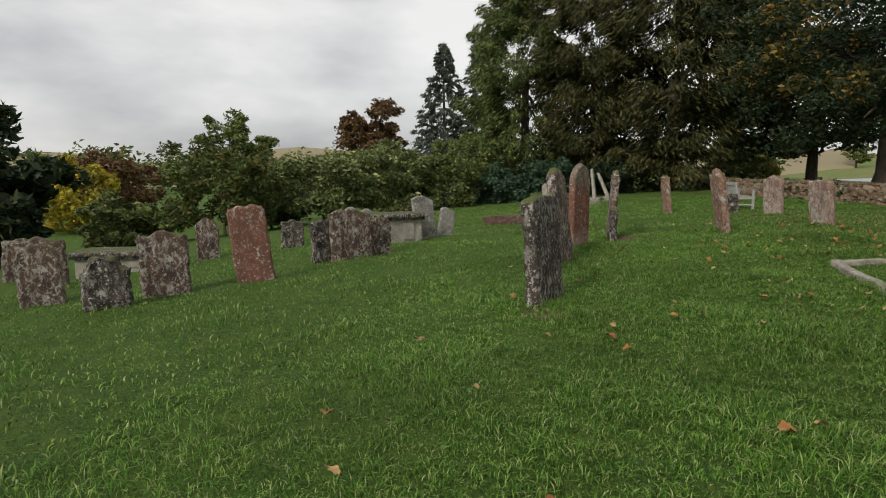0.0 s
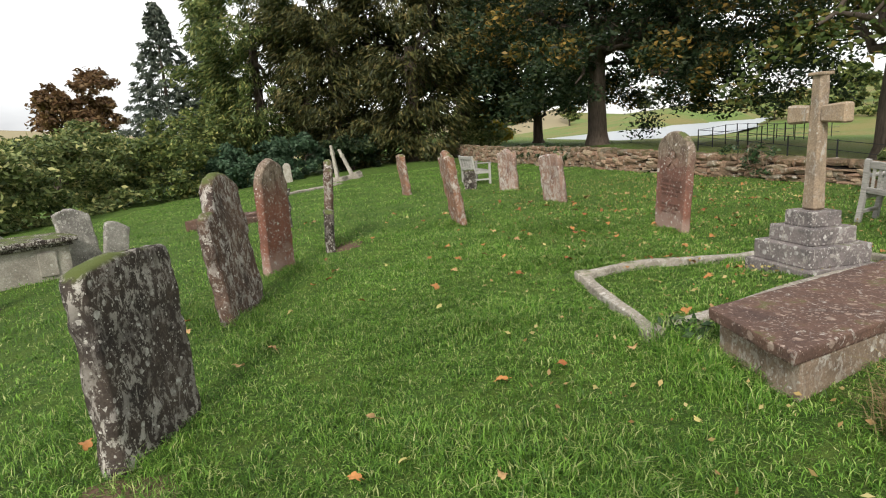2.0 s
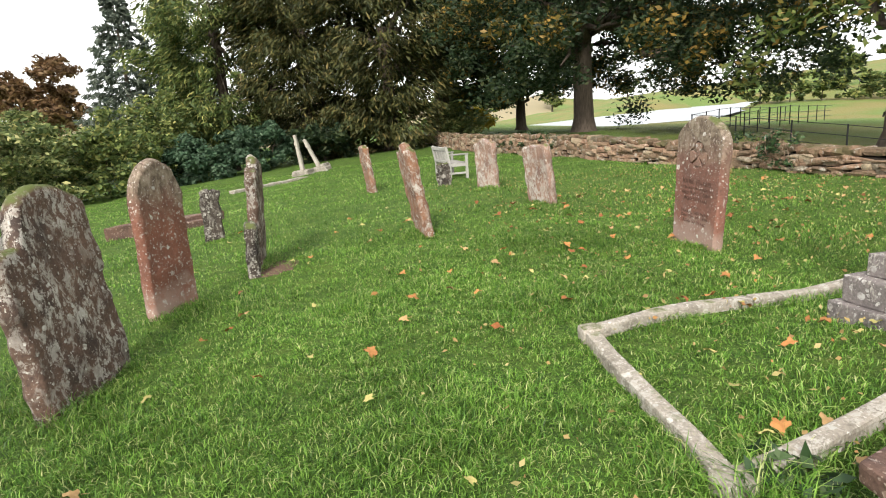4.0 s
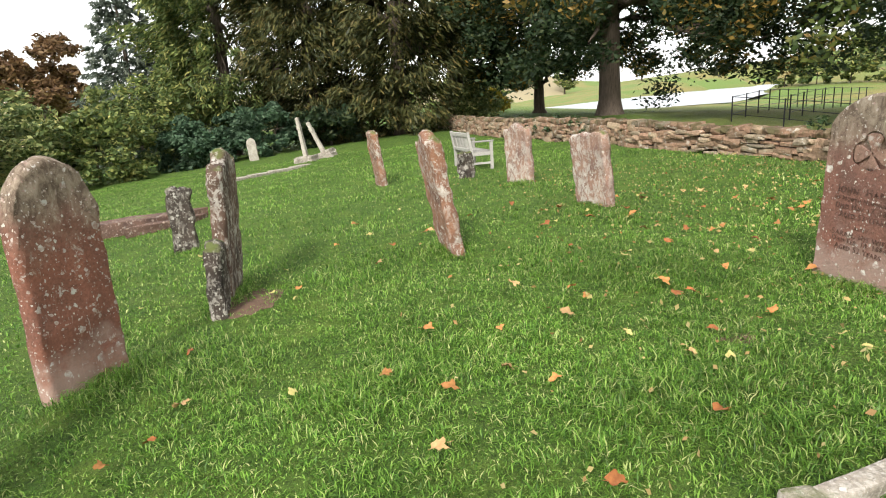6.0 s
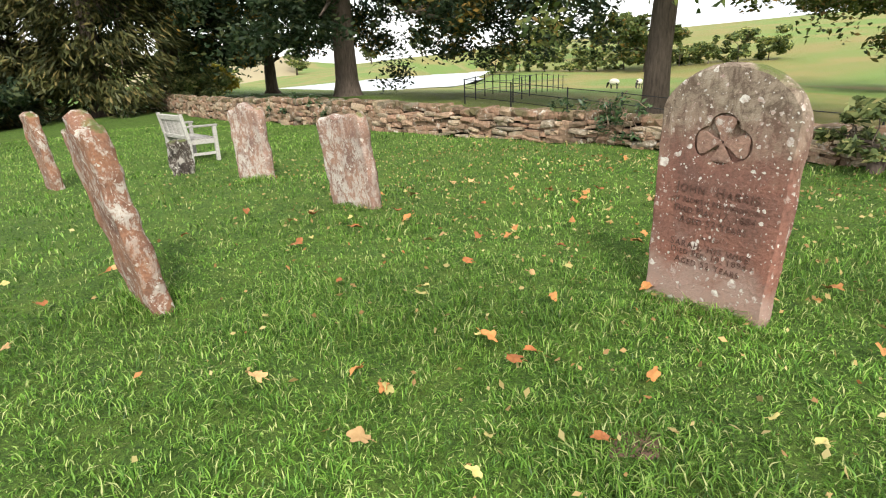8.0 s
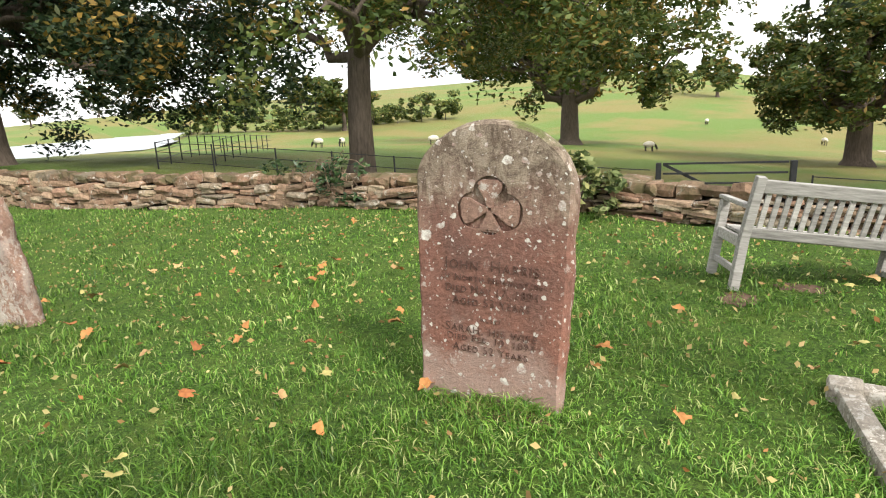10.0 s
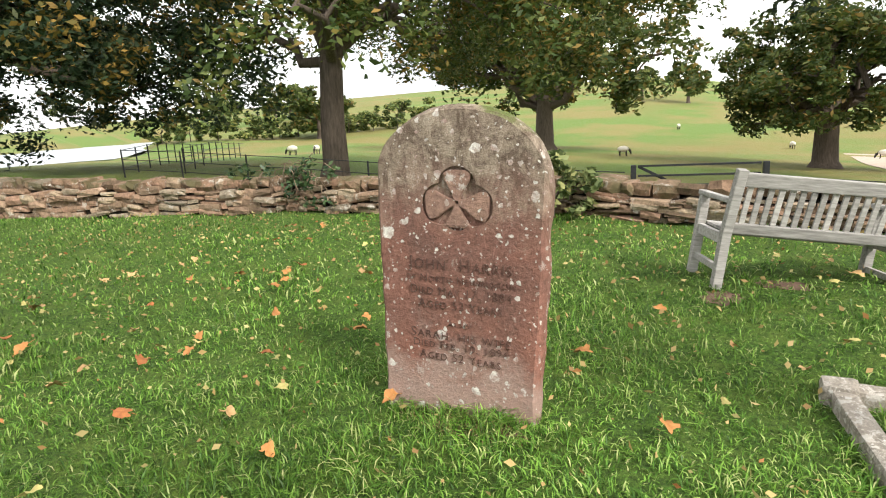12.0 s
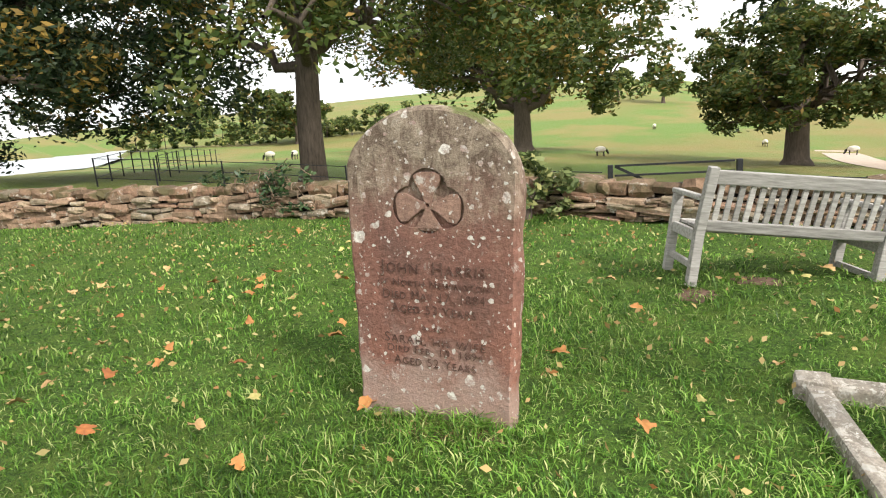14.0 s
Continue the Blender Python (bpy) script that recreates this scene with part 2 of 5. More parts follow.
SPRUCE_LEAF = leaf_mat("spruce_needles", greens((0.055, 0.075, 0.058), (0.105, 0.13, 0.10), (0.155, 0.18, 0.14), (0.21, 0.23, 0.175)), 0.35)
YELLOW_LEAF = leaf_mat("yellow_autumn_leaves", greens((0.192, 0.192, 0.024), (0.360, 0.324, 0.036), (0.504, 0.408, 0.048), (0.540, 0.336, 0.060)))
RUST_LEAF = leaf_mat("rust_autumn_leaves", greens((0.09, 0.05, 0.025), (0.15, 0.085, 0.04), (0.21, 0.13, 0.06), (0.25, 0.17, 0.08)))
# browning leaves, with sunlight on the boughs painted in as lighter gold
SUNLIT_BROWN_OAK_LEAF = leaf_mat("sunlit_browning_oak_leaves", greens((0.075, 0.072, 0.018), (0.17, 0.125, 0.028), (0.28, 0.175, 0.040), (0.35, 0.22, 0.055)))
IVY_LEAF = leaf_mat("ivy_leaves", greens((0.015, 0.035, 0.013), (0.03, 0.06, 0.022), (0.05, 0.085, 0.03), (0.08, 0.11, 0.05)), 0.1, 0.4)
GRASS = leaf_mat("grass_blades", greens((0.030, 0.075, 0.010), (0.10, 0.225, 0.028), (0.22, 0.385, 0.062), (0.46, 0.48, 0.21)), 0.35, 0.45)
FALLEN = []
for k, (a, b2) in enumerate((((0.27, 0.115, 0.035), (0.42, 0.20, 0.065)), ((0.30, 0.18, 0.075), (0.44, 0.29, 0.13)), ((0.17, 0.06, 0.022), (0.30, 0.115, 0.035)), ((0.28, 0.25, 0.08), (0.40, 0.35, 0.13)))):
    FALLEN.append(plain_mat("fallen_leaf_" + ("orange", "tan", "russet", "yellow")[k], a, b2, 40, 0.6, 0.003, True))


def ground_mat():
    m, n, l, b = mat("turf", 0.9)
    geo = n.new("ShaderNodeNewGeometry")
    v = geo.outputs["Position"]
    fine = noise_node(n, l, v, 38, 6, 0.75)
    mid = noise_node(n, l, v, 3.2, 5, 0.6)
    far = noise_node(n, l, v, 0.09, 4, 0.55)
    grain = noise_node(n, l, v, 150, 3, 0.8, 1.5)
    c = mix(n, l, ramp(n, l, fine, [(0.36, grey(0)), (0.64, grey(1))]), (0.022, 0.048, 0.008), (0.10, 0.19, 0.024))
    c = mix(n, l, ramp(n, l, mid, [(0.42, grey(0)), (0.72, grey(0.5))]), c, (0.15, 0.205, 0.034))
    c = mix(n, l, 0.75, c, ramp(n, l, grain, [(0.36, grey(0.12)), (0.64, grey(0.88))]), "OVERLAY")
    sep = n.new("ShaderNodeSeparateXYZ")
    l.new(v, sep.inputs[0])
    away = n.new("ShaderNodeMapRange")
    away.inputs["From Min"].default_value, away.inputs["From Max"].default_value = 9, 26
    l.new(sep.outputs[0], away.inputs["Value"])
    c = mix(n, l, away.outputs[0], c, mix(n, l, ramp(n, l, far, [(0.45, grey(0)), (0.6, grey(0.85))]), (0.125, 0.19, 0.042), (0.22, 0.185, 0.065)))
    worn = noise_node(n, l, stretched(n, l, v, (0.018, 0.05, 0.03)), 1.0, 3, 0.5)
    dry = n.new("ShaderNodeMath")
    dry.operation = "MULTIPLY"
    l.new(away.outputs[0], dry.inputs[0])
    l.new(ramp(n, l, worn, [(0.46, grey(0)), (0.66, grey(0.7))]), dry.inputs[1])
    c = mix(n, l, dry.outputs[0], c, (0.21, 0.165, 0.06))
    l.new(c, b.inputs["Base Color"])
    bump(n, l, b, fine, 0.9, 0.05)
    return m


TURF = ground_mat()


def water_mat():
    m, n, l, b = mat("lake_water", 0.3)
    b.inputs["Base Color"].default_value = (0.20, 0.23, 0.25, 1)
    b.inputs["Specular IOR Level"].default_value = 0.6
    geo = n.new("ShaderNodeNewGeometry")
    bump(n, l, b, noise_node(n, l, geo.outputs["Position"], 3.0, 3, 0.6), 0.2, 0.02)
    return m


WATER = water_mat()


# ---------------------------------------------------------------- helpers
def mesh_from(name, verts, faces, material, smooth=True):
    me = bpy.data.meshes.new(name)
    me.from_pydata([tuple(v) for v in verts], [], faces)
    me.materials.append(material)
    if smooth:
        me.polygons.foreach_set("use_smooth", [True] * len(me.polygons))
    me.update()
    return me


def quick_mesh(name, co, size, material):
    """A mesh of loose polygons, each with the same number of corners."""
    me = bpy.data.meshes.new(name)
    nv = len(co)
    nf = nv // size
    me.vertices.add(nv)
    me.vertices.foreach_set("co", np.asarray(co, dtype=np.float32).ravel())
    me.loops.add(nv)
    me.loops.foreach_set("vertex_index", np.arange(nv, dtype=np.int32))
    me.polygons.add(nf)
    me.polygons.foreach_set("loop_start", np.arange(0, nv, size, dtype=np.int32))
    me.materials.append(material)
    me.update(calc_edges=True)
    return me


def put(name, me, parent=None, label=""):
    ob = new(name, me)
    if parent is not None:
        ob.parent = parent
    if label:
        ob["label"] = label
    return ob


def part(name, bm, material, parent=None, label=""):
    me = bpy.data.meshes.new(name)
    bm.normal_update()
    bm.to_mesh(me)
    bm.free()
    me.materials.append(material)
    return put(name, me, parent, label)


def box_bm(sx, sy, sz, at=(0, 0, 0), bevel=0.006, rot=None, bm=None):
    own = bm or bmesh.new()
    r = bmesh.ops.create_cube(own, size=1.0)
    m = Matrix.Translation(at) @ (rot or Matrix.Identity(4)) @ Matrix.Diagonal((sx, sy, sz, 1))
    bmesh.ops.transform(own, matrix=m, verts=r["verts"])
    if bevel:
        es = list({e for v in r["verts"] for e in v.link_edges})
        bmesh.ops.bevel(own, geom=es, offset=bevel, segments=2, affect="EDGES", profile=0.6)
    return own


def smooth_step(a, b, x):
    t = np.clip((x - a) / (b - a), 0, 1)
    return t * t * (3 - 2 * t)


def ground_z(x, y):
    """Height of the ground, for numbers or arrays."""
    x, y = np.asarray(x, float), np.asarray(y, float)
    yard = 0.48 + 0.05 * np.clip(x, -2, 6) + 0.02 * (np.clip(y, -4, 11) - 8.5)
    yard = yard + 0.07 * (np.clip(x, -14, -2) + 2) + 0.12 * (np.clip(x, -26, -14) + 14)
    yard = yard - 0.15 * smooth_step(2.2, 4.2, x) * smooth_step(6.8, 8.8, y)
    park = -0.6 - 0.037 * (np.clip(x, 8, 60) - 17) + 0.06 * (np.clip(y, -25, 34) - 11.6)
    park = park + 0.072 * np.clip(x - 62, 0, 140) * np.clip((y + 50) / 75, 0.35, 1.2)
    park = park + 0.05 * np.clip(y - 40, 0, 60) * smooth_step(35, 60, x)
    w = smooth_step(wall_x(y) + 0.2, wall_x(y) + 5.5, x)
    z = yard * (1 - w) + park * w
    # the lake's bed
    d = lake_depth(x, y)
    z = z * (1 - d) + (-0.6) * d
    return z + smooth_step(60, 20, np.hypot(x, y - 12)) * 0.018 * (np.sin(x * 2.3 + np.sin(y * 1.7)) + np.sin(y * 2.9 + 1.3 * np.sin(x * 1.1)))


def wall_x(y):
    return np.interp(y, [-30, 0, 6, 10, 13, 16.5, 20.7, 26, 33, 60], [6.5, 8.0, 8.5, 8.8, 8.95, 8.1, 6.75, 5.6, 4.2, 1.0])


LAKE_NEAR = [(6, 40), (14, 47), (30, 63), (52, 86), (90, 130), (160, 200)]
LAKE_FAR = [(-8, 62), (8, 74), (24, 95), (50, 135), (90, 190), (170, 275)]


def lake_depth(x, y):
    n0 = np.interp(x, [p[0] for p in LAKE_NEAR], [p[1] for p in LAKE_NEAR])
    f0 = np.interp(x, [p[0] for p in LAKE_FAR], [p[1] for p in LAKE_FAR])
    return smooth_step(0, 3, y - n0) * smooth_step(0, 3, f0 - y) * smooth_step(17, 22, x) * smooth_step(175, 150, x)


def gz(x, y):
    return float(ground_z(x, y))


# ---------------------------------------------------------------- ground, lake, far land
def axis(lo, a, b, hi, fine):
    near = list(np.arange(a, b, fine))
    out, step, x = [], fine, b
    while x < hi:
        out.append(x)
        step *= 1.16
        x += step
    back, step, x = [], fine, a - fine
    while x > lo:
        back.append(x)
        step *= 1.16
        x -= step
    return np.array([lo] + back[::-1] + near + out + [hi])


gx, gy = axis(-900, -10, 12, 900, 0.2), axis(-600, -4, 30, 1200, 0.2)
X, Y = np.meshgrid(gx, gy)
Z = ground_z(X, Y)
fade = smooth_step(250, 900, np.hypot(X, Y))
Z = Z * (1 - fade)
idx = np.arange(X.size).reshape(X.shape)
faces = np.stack([idx[:-1, :-1], idx[:-1, 1:], idx[1:, 1:], idx[1:, :-1]], -1).reshape(-1, 4)
tagged(put("ground", mesh_from("ground", np.stack([X, Y, Z], -1).reshape(-1, 3), faces.tolist(), TURF)), "short green churchyard turf running into sheep pasture", "ground", kind="structure")
lake_v, lake_f = [], []
for k, x in enumerate(np.linspace(17, 168, 40)):
    y0 = float(np.interp(x, [p[0] for p in LAKE_NEAR], [p[1] for p in LAKE_NEAR]))
    y1 = float(np.interp(x, [p[0] for p in LAKE_FAR], [p[1] for p in LAKE_FAR]))
    lake_v += [(x, y0 - 0.5, min(0.45, gz(x, y0 - 0.5) + 0.03)), (x, y1 + 0.5, 0.45)]
    if k:
        lake_f.append([2 * k - 2, 2 * k, 2 * k + 1, 2 * k - 1])
tagged(put("water", mesh_from("water", lake_v, lake_f, WATER, False)), "pale lake reflecting an overcast sky beyond the wall", "lake", kind="structure")

track = []
for k in range(26):
    t = k / 25
    x = 62 - 36 * t
    y = 0.5 + 6.5 * math.sin(2.6 * (1 - t)) * t + 3.5 * (1 - t) - 3.4 * t
    for side in (-1.3, 1.3):
        track.append((x, y + side, gz(x, y + side) + 0.03))
tagged(put("road", mesh_from("road", track, [[2 * k, 2 * k + 2, 2 * k + 3, 2 * k + 1] for k in range(25)], GRAVEL)), "pale gravel park track winding past an oak", "track", kind="structure")


def hill(name, pts, depth, material, label):
    """A far ridge: a broad swell seen at its crest."""
    vs, fs = [], []
    for k, (x, y, z) in enumerate(pts):
        n = Vector((x, y, 0)).normalized() * depth
        vs += [(x - n.x, y - n.y, -6), (x, y, z), (x + n.x, y + n.y, -6)]
    for k in range(len(pts) - 1):
        a = 3 * k
        fs += [[a, a + 3, a + 4, a + 1], [a + 1, a + 4, a + 5, a + 2]]
    return tagged(put(name, mesh_from(name, vs, fs, material)), label, "hill", kind="structure")


FIELD = plain_mat("stubble_field", (0.26, 0.22, 0.13), (0.34, 0.29, 0.17), 0.02, 0.95, 0.1)
hill("backdrop", [(-260 + 22 * k, 150 + 7 * k + 10 * math.sin(k), 9 + 3 * math.sin(k * 1.3)) for k in range(16)], 70, FIELD, "pale stubble hill far beyond the trees")
hill("backdrop_hill", [(40 + 26 * k, 330 - 4 * k, 8 + 3 * math.sin(k * 0.9 + 1)) for k in range(14)], 90, TURF, "green hill on the far side of the lake")


# ---------------------------------------------------------------- gravestones
def top_round(u):
    return 1 - 0.30 * (1 - math.sqrt(max(0, 1 - u * u)))


def top_arch(u):
    return 1 - 0.245 * (1 - math.sqrt(max(0, 1 - u * u)))


def top_deep(u):
    if u < -0.5:
        return 0.75 - 0.06 * ((-0.5 - u) / 0.5) ** 2
    return 1 - 0.20 * (1 - math.sqrt(max(0, 1 - ((u - 0.25) / 0.78) ** 2)))


def top_sag(u):
    return 0.985 - 0.035 * (u - 0.25) ** 2 - (0.03 if abs(u) > 0.95 else 0)


def top_flat(u):
    return 1 - 0.012 * math.cos(u * 9) - 0.02 * u * u - (0.05 if abs(u) > 0.93 else 0)


def top_wave(u):
    return 0.955 + 0.045 * math.cos(u * math.pi * 1.5) - (0.05 if abs(u) > 0.9 else 0)


def top_point(u):
    return 1 - 0.34 * abs(u) ** 1.5


def top_slant(u):
    return 0.95 + 0.05 * math.cos(u * 2.2 + 0.6) - 0.05 * max(0, u) ** 2


def slab_mesh(name, w, h, th, top, material, worn=0.01, taper=0.0, nu=22, nv=30, seed=0):
    """An upright slab from below ground to its shaped top, with rounded, weathered arrises."""
    vs, fs = [], []
    for side in (-1, 1):
        for j in range(nv + 1):
            v = j / nv
            for i in range(nu + 1):
                u = 2 * i / nu - 1
                u = math.copysign(1 - (1 - abs(u)) ** 1.25, u)
                hh = h * top(u)
                z = -0.22 + (hh + 0.22) * (1 - (1 - v) ** 1.25)
                x = u * w / 2 * (1 + taper * (z / h - 0.5))
                rim = min((1 - abs(u)) * w / 2, hh - z + 1e-6)
                y = side * th / 2 * (1 - 0.55 * max(0, 1 - rim / 0.022) ** 2)
                p = Vector((x, y, z))
                q = noise.noise_vector(p * 6 + Vector((seed, seed, seed))) * worn + noise.noise_vector(p * 22 + Vector((seed, 0, 3))) * worn * 0.45
                edge = 1 + 1.2 * max(0, 1 - rim / 0.05)
                vs.append(p + q * edge)
    row, half = nu + 1, (nu + 1) * (nv + 1)
    for j in range(nv):
        for i in range(nu):
            a = j * row + i
            fs.append([a, a + 1, a + row + 1, a + row])
            fs.append([half + a, half + a + row, half + a + row + 1, half + a + 1])
    for j in range(nv):
        for i in (0, nu):
            a, b2 = j * row + i, (j + 1) * row + i
            f = [a, b2, half + b2, half + a]
            fs.append(f if i == 0 else f[::-1])
    for i in range(nu):
        a = nv * row + i
        fs.append([a, a + 1, half + a + 1, half + a])
        fs.append([i, half + i, half + i + 1, i + 1])
    return mesh_from(name, vs, fs, material)


def headstone(x, y, w, h, th, facing, top, material, label, lean=0.0, tip=0.0, worn=0.012, seed=1, taper=0.0, name="headstone"):
    """facing: degrees that its broad face looks at, from +x; lean: sideways; tip: backwards."""
    ob = put(name, slab_mesh(name, w, h, th, top, material, worn, taper, seed=seed))
    ob.matrix_world = pose(x, y, gz(x, y), 0, 0, facing + 90) @ pose(0, 0, 0, tip, lean, 0)
    return tagged(ob, label, "headstone", "old churchyard headstones")


# the row beside the walk; broad faces towards +x
headstone(-1.31, 5.86, 0.84, 1.22, 0.15, -10, top_sag, DARK_STONE, "dark leaning slab headstone crusted with white lichen and mossy on top", lean=4, tip=-6, worn=0.011, seed=3)
headstone(-1.52, 8.52, 1.02, 1.52, 0.13, -4, top_deep, BROWN_STONE, "tall brown shouldered headstone thick with pale lichen, leaning in the grass", lean=4, tip=-8, worn=0.018, seed=7)
headstone(-1.50, 10.14, 0.60, 1.50, 0.12, -21, top_round, HEADED_STONE, "tall red sandstone headstone with a lichened rounded head", lean=1, tip=0, worn=0.010, seed=9)
headstone(-1.08, 12.0, 0.78, 1.36, 0.13, 7, top_wave, BROWN_STONE, "tall thin lichened headstone seen nearly edge on", lean=-1, tip=4, worn=0.014, seed=11)
headstone(-0.99, 11.36, 0.42, 0.62, 0.13, 10, top_flat, DARK_STONE, "low dark footstone in front of a taller slab", tip=3, worn=0.018, seed=13)
headstone(-2.30, 14.15, 0.30, 0.86, 0.13, -70, top_flat, DARK_STONE, "narrow dark upright stone with a mossy top", lean=2, worn=0.016, seed=15)
# right of the walk
headstone(0.16, 18.5, 0.46, 1.12, 0.13, -160, top_flat, RED_STONE_B, "narrow orange sandstone headstone, leaning", tip=7, worn=0.012, seed=17)
headstone(1.13, 12.45, 0.50, 1.30, 0.14, -165, top_wave, RED_STONE_B, "orange sandstone headstone leaning strongly to one side", lean=-1, tip=9, worn=0.014, seed=19)
headstone(1.88, 17.95, 0.30, 0.52, 0.18, -60, top_flat, DARK_STONE, "short mossy stone stump beside a bench", lean=-3, worn=0.025, seed=21)
headstone(2.72, 16.65, 0.62, 1.06, 0.13, -150, top_wave, PINK_STONE, "pale pink headstone with a shaped top, flaking", lean=-5, worn=0.012, seed=23)
headstone(3.25, 14.15, 0.68, 0.98, 0.14, -158, top_flat, PINK_STONE, "pale pink square headstone blotched with lichen", lean=-5, tip=3, worn=0.012, seed=25)
headstone(-6.35, 34.0, 0.42, 1.05, 0.12, -80, top_round, PALE_STONE, "small pale round-topped headstone by the shrubs", lean=-4, seed=27)
# the group down the slope
headstone(-10.75, 6.75, 0.82, 0.98, 0.14, -45, top_wave, BROWN_STONE, "broad reddish headstone with a curved top", lean=-2, seed=31)
headstone(-9.22, 5.65, 0.62, 0.98, 0.14, -48, top_round, BROWN_STONE, "squat brown headstone with a rounded worn head", lean=-2, seed=33)
headstone(-7.36, 5.28, 0.58, 0.76, 0.20, -45, top_point, DARK_STONE, "small dark ornately carved headstone, much worn", lean=-3, worn=0.035, seed=35)
headstone(-7.24, 6.2, 0.70, 1.02, 0.14, -48, top_wave, BROWN_STONE, "brown headstone with a carved arched panel", lean=-1, worn=0.018, seed=37)
headstone(-9.95, 10.1, 0.50, 0.96, 0.13, -45, top_round, BROWN_STONE, "brown rounded headstone among a cluster", lean=-2, seed=39)
headstone(-9.35, 10.5, 0.44, 0.72, 0.13, -45, top_round, BROWN_STONE, "low brown headstone beside a taller one", lean=2, seed=40)
headstone(-6.4, 7.28, 0.60, 1.26, 0.14, -50, top_flat, RED_STONE, "tall red sandstone headstone leaning sideways", lean=-6, worn=0.01, seed=41)
headstone(-9.1, 12.2, 0.58, 0.74, 0.13, -52, top_wave, DARK_STONE, "dark headstone speckled with white lichen", lean=1, seed=43)
headstone(-5.82, 9.5, 0.86, 1.00, 0.13, -38, top_slant, BROWN_STONE, "wide brown headstone with a sagging broken top", lean=-2, worn=0.02, seed=45)
headstone(-6.28, 9.35, 0.66, 0.82, 0.12, -36, top_flat, DARK_STONE, "dark slab leaning behind a wider headstone", lean=-3, worn=0.018, seed=46)
headstone(-5.55, 10.15, 0.5, 0.80, 0.12, -38, top_round, BROWN_STONE, "brown headstone standing against a chest tomb", lean=2, worn=0.018, seed=47)
headstone(-5.62, 13.0, 0.56, 1.10, 0.13, -45, top_slant, GREY_STONE, "grey headstone leaning back on the slope", lean=-8, seed=49)
headstone(-5.25, 13.25, 0.44, 0.72, 0.12, -45, top_slant, GREY_STONE, "grey broken headstone behind a taller grey one", lean=12, seed=50)
headstone(-8.1, 13.6, 0.42, 0.90, 0.12, -50, top_round, GREY_STONE, "small grey round-topped headstone in a far cluster", lean=-3, seed=51)
headstone(-7.5, 13.3, 0.5, 0.82, 0.12, -50, top_round, GREY_STONE, "grey lichened headstone in a far cluster", lean=2, seed=52)
headstone(-12.6, 7.6, 0.7, 0.9, 0.14, -45, top_wave, BROWN_STONE, "worn brown headstone at the foot of the slope", lean=3, seed=53)


# the inscribed headstone
def letters(body, size, wide, x, z, y, parent, name="inscription"):
    """A line of small capitals fitted to its true width."""
    cu = bpy.data.curves.new(name, "FONT")
    cu.body, cu.size, cu.align_x, cu.extrude, cu.space_character = body, size, "CENTER", 0.0012, 1.12
    cu.offset, cu.small_caps_scale, cu.resolution_u = -0.0006, 0.8, 3
    for f in cu.body_format:
        f.use_small_caps = True
    tmp = new("tmp_text", cu)
    me = bpy.data.meshes.new_from_object(tmp.evaluated_get(bpy.context.evaluated_depsgraph_get()))
    bpy.data.objects.remove(tmp)
    me.materials.clear()
    me.materials.append(LETTER)
    me.name = name
    xs = [v.co.x for v in me.vertices]
    k = wide / (max(xs) - min(xs))
    for v in me.vertices:
        v.co.x *= k
    # each letter becomes a piece of its own
    owner = list(range(len(me.vertices)))

    def root(i):
        while owner[i] != i:
            owner[i] = owner[owner[i]]
            i = owner[i]
        return i

    for e in me.edges:
        owner[root(e.vertices[0])] = root(e.vertices[1])
    pieces = {}
    for p in me.polygons:
        pieces.setdefault(root(p.vertices[0]), []).append(tuple(p.vertices))
    for polys in pieces.values():
        ids = sorted({i for f in polys for i in f})
        at = {i: k for k, i in enumerate(ids)}
        glyph = put("letter", mesh_from("letter", [me.vertices[i].co for i in ids], [[at[i] for i in f] for f in polys], LETTER, False), parent)
        glyph.matrix_local = pose(x, y, z, 90, 0, 0)
    bpy.data.meshes.remove(me)


H_W, H_H, H_T = 0.722, 1.24, 0.105
memorial = put("headstone", slab_mesh("headstone", H_W, H_H, H_T, top_arch, MEMORIAL_STONE, 0.004, 0.075, 40, 60, 61))
memorial.matrix_world = pose(3.98, 10.37, gz(3.98, 10.37) + 0.045, 0, 0, -84) @ pose(0, 0, 0, -2, 2.0, 0) @ Matrix.Scale(1.085, 4)
tagged(memorial, "red sandstone round-topped headstone with carved cross and inscription, spotted with lichen", "headstone", "old churchyard headstones")
FY = -H_T / 2 - 0.0035
for body, size, wide, z in (("John  Harris", 0.074, 0.45, 0.588), ("of North Newington", 0.044, 0.48, 0.535), ("Died May 17. 1884", 0.054, 0.44, 0.480), ("Aged 53 Years", 0.056, 0.365, 0.423), ("also", 0.034, 0.10, 0.353), ("Sarah, his wife", 0.060, 0.44, 0.292), ("Died Feb. 10. 1894", 0.046, 0.42, 0.252), ("Aged 52 Years", 0.054, 0.36, 0.200)):
    letters(body, size, wide, 0.012, z, FY, memorial)


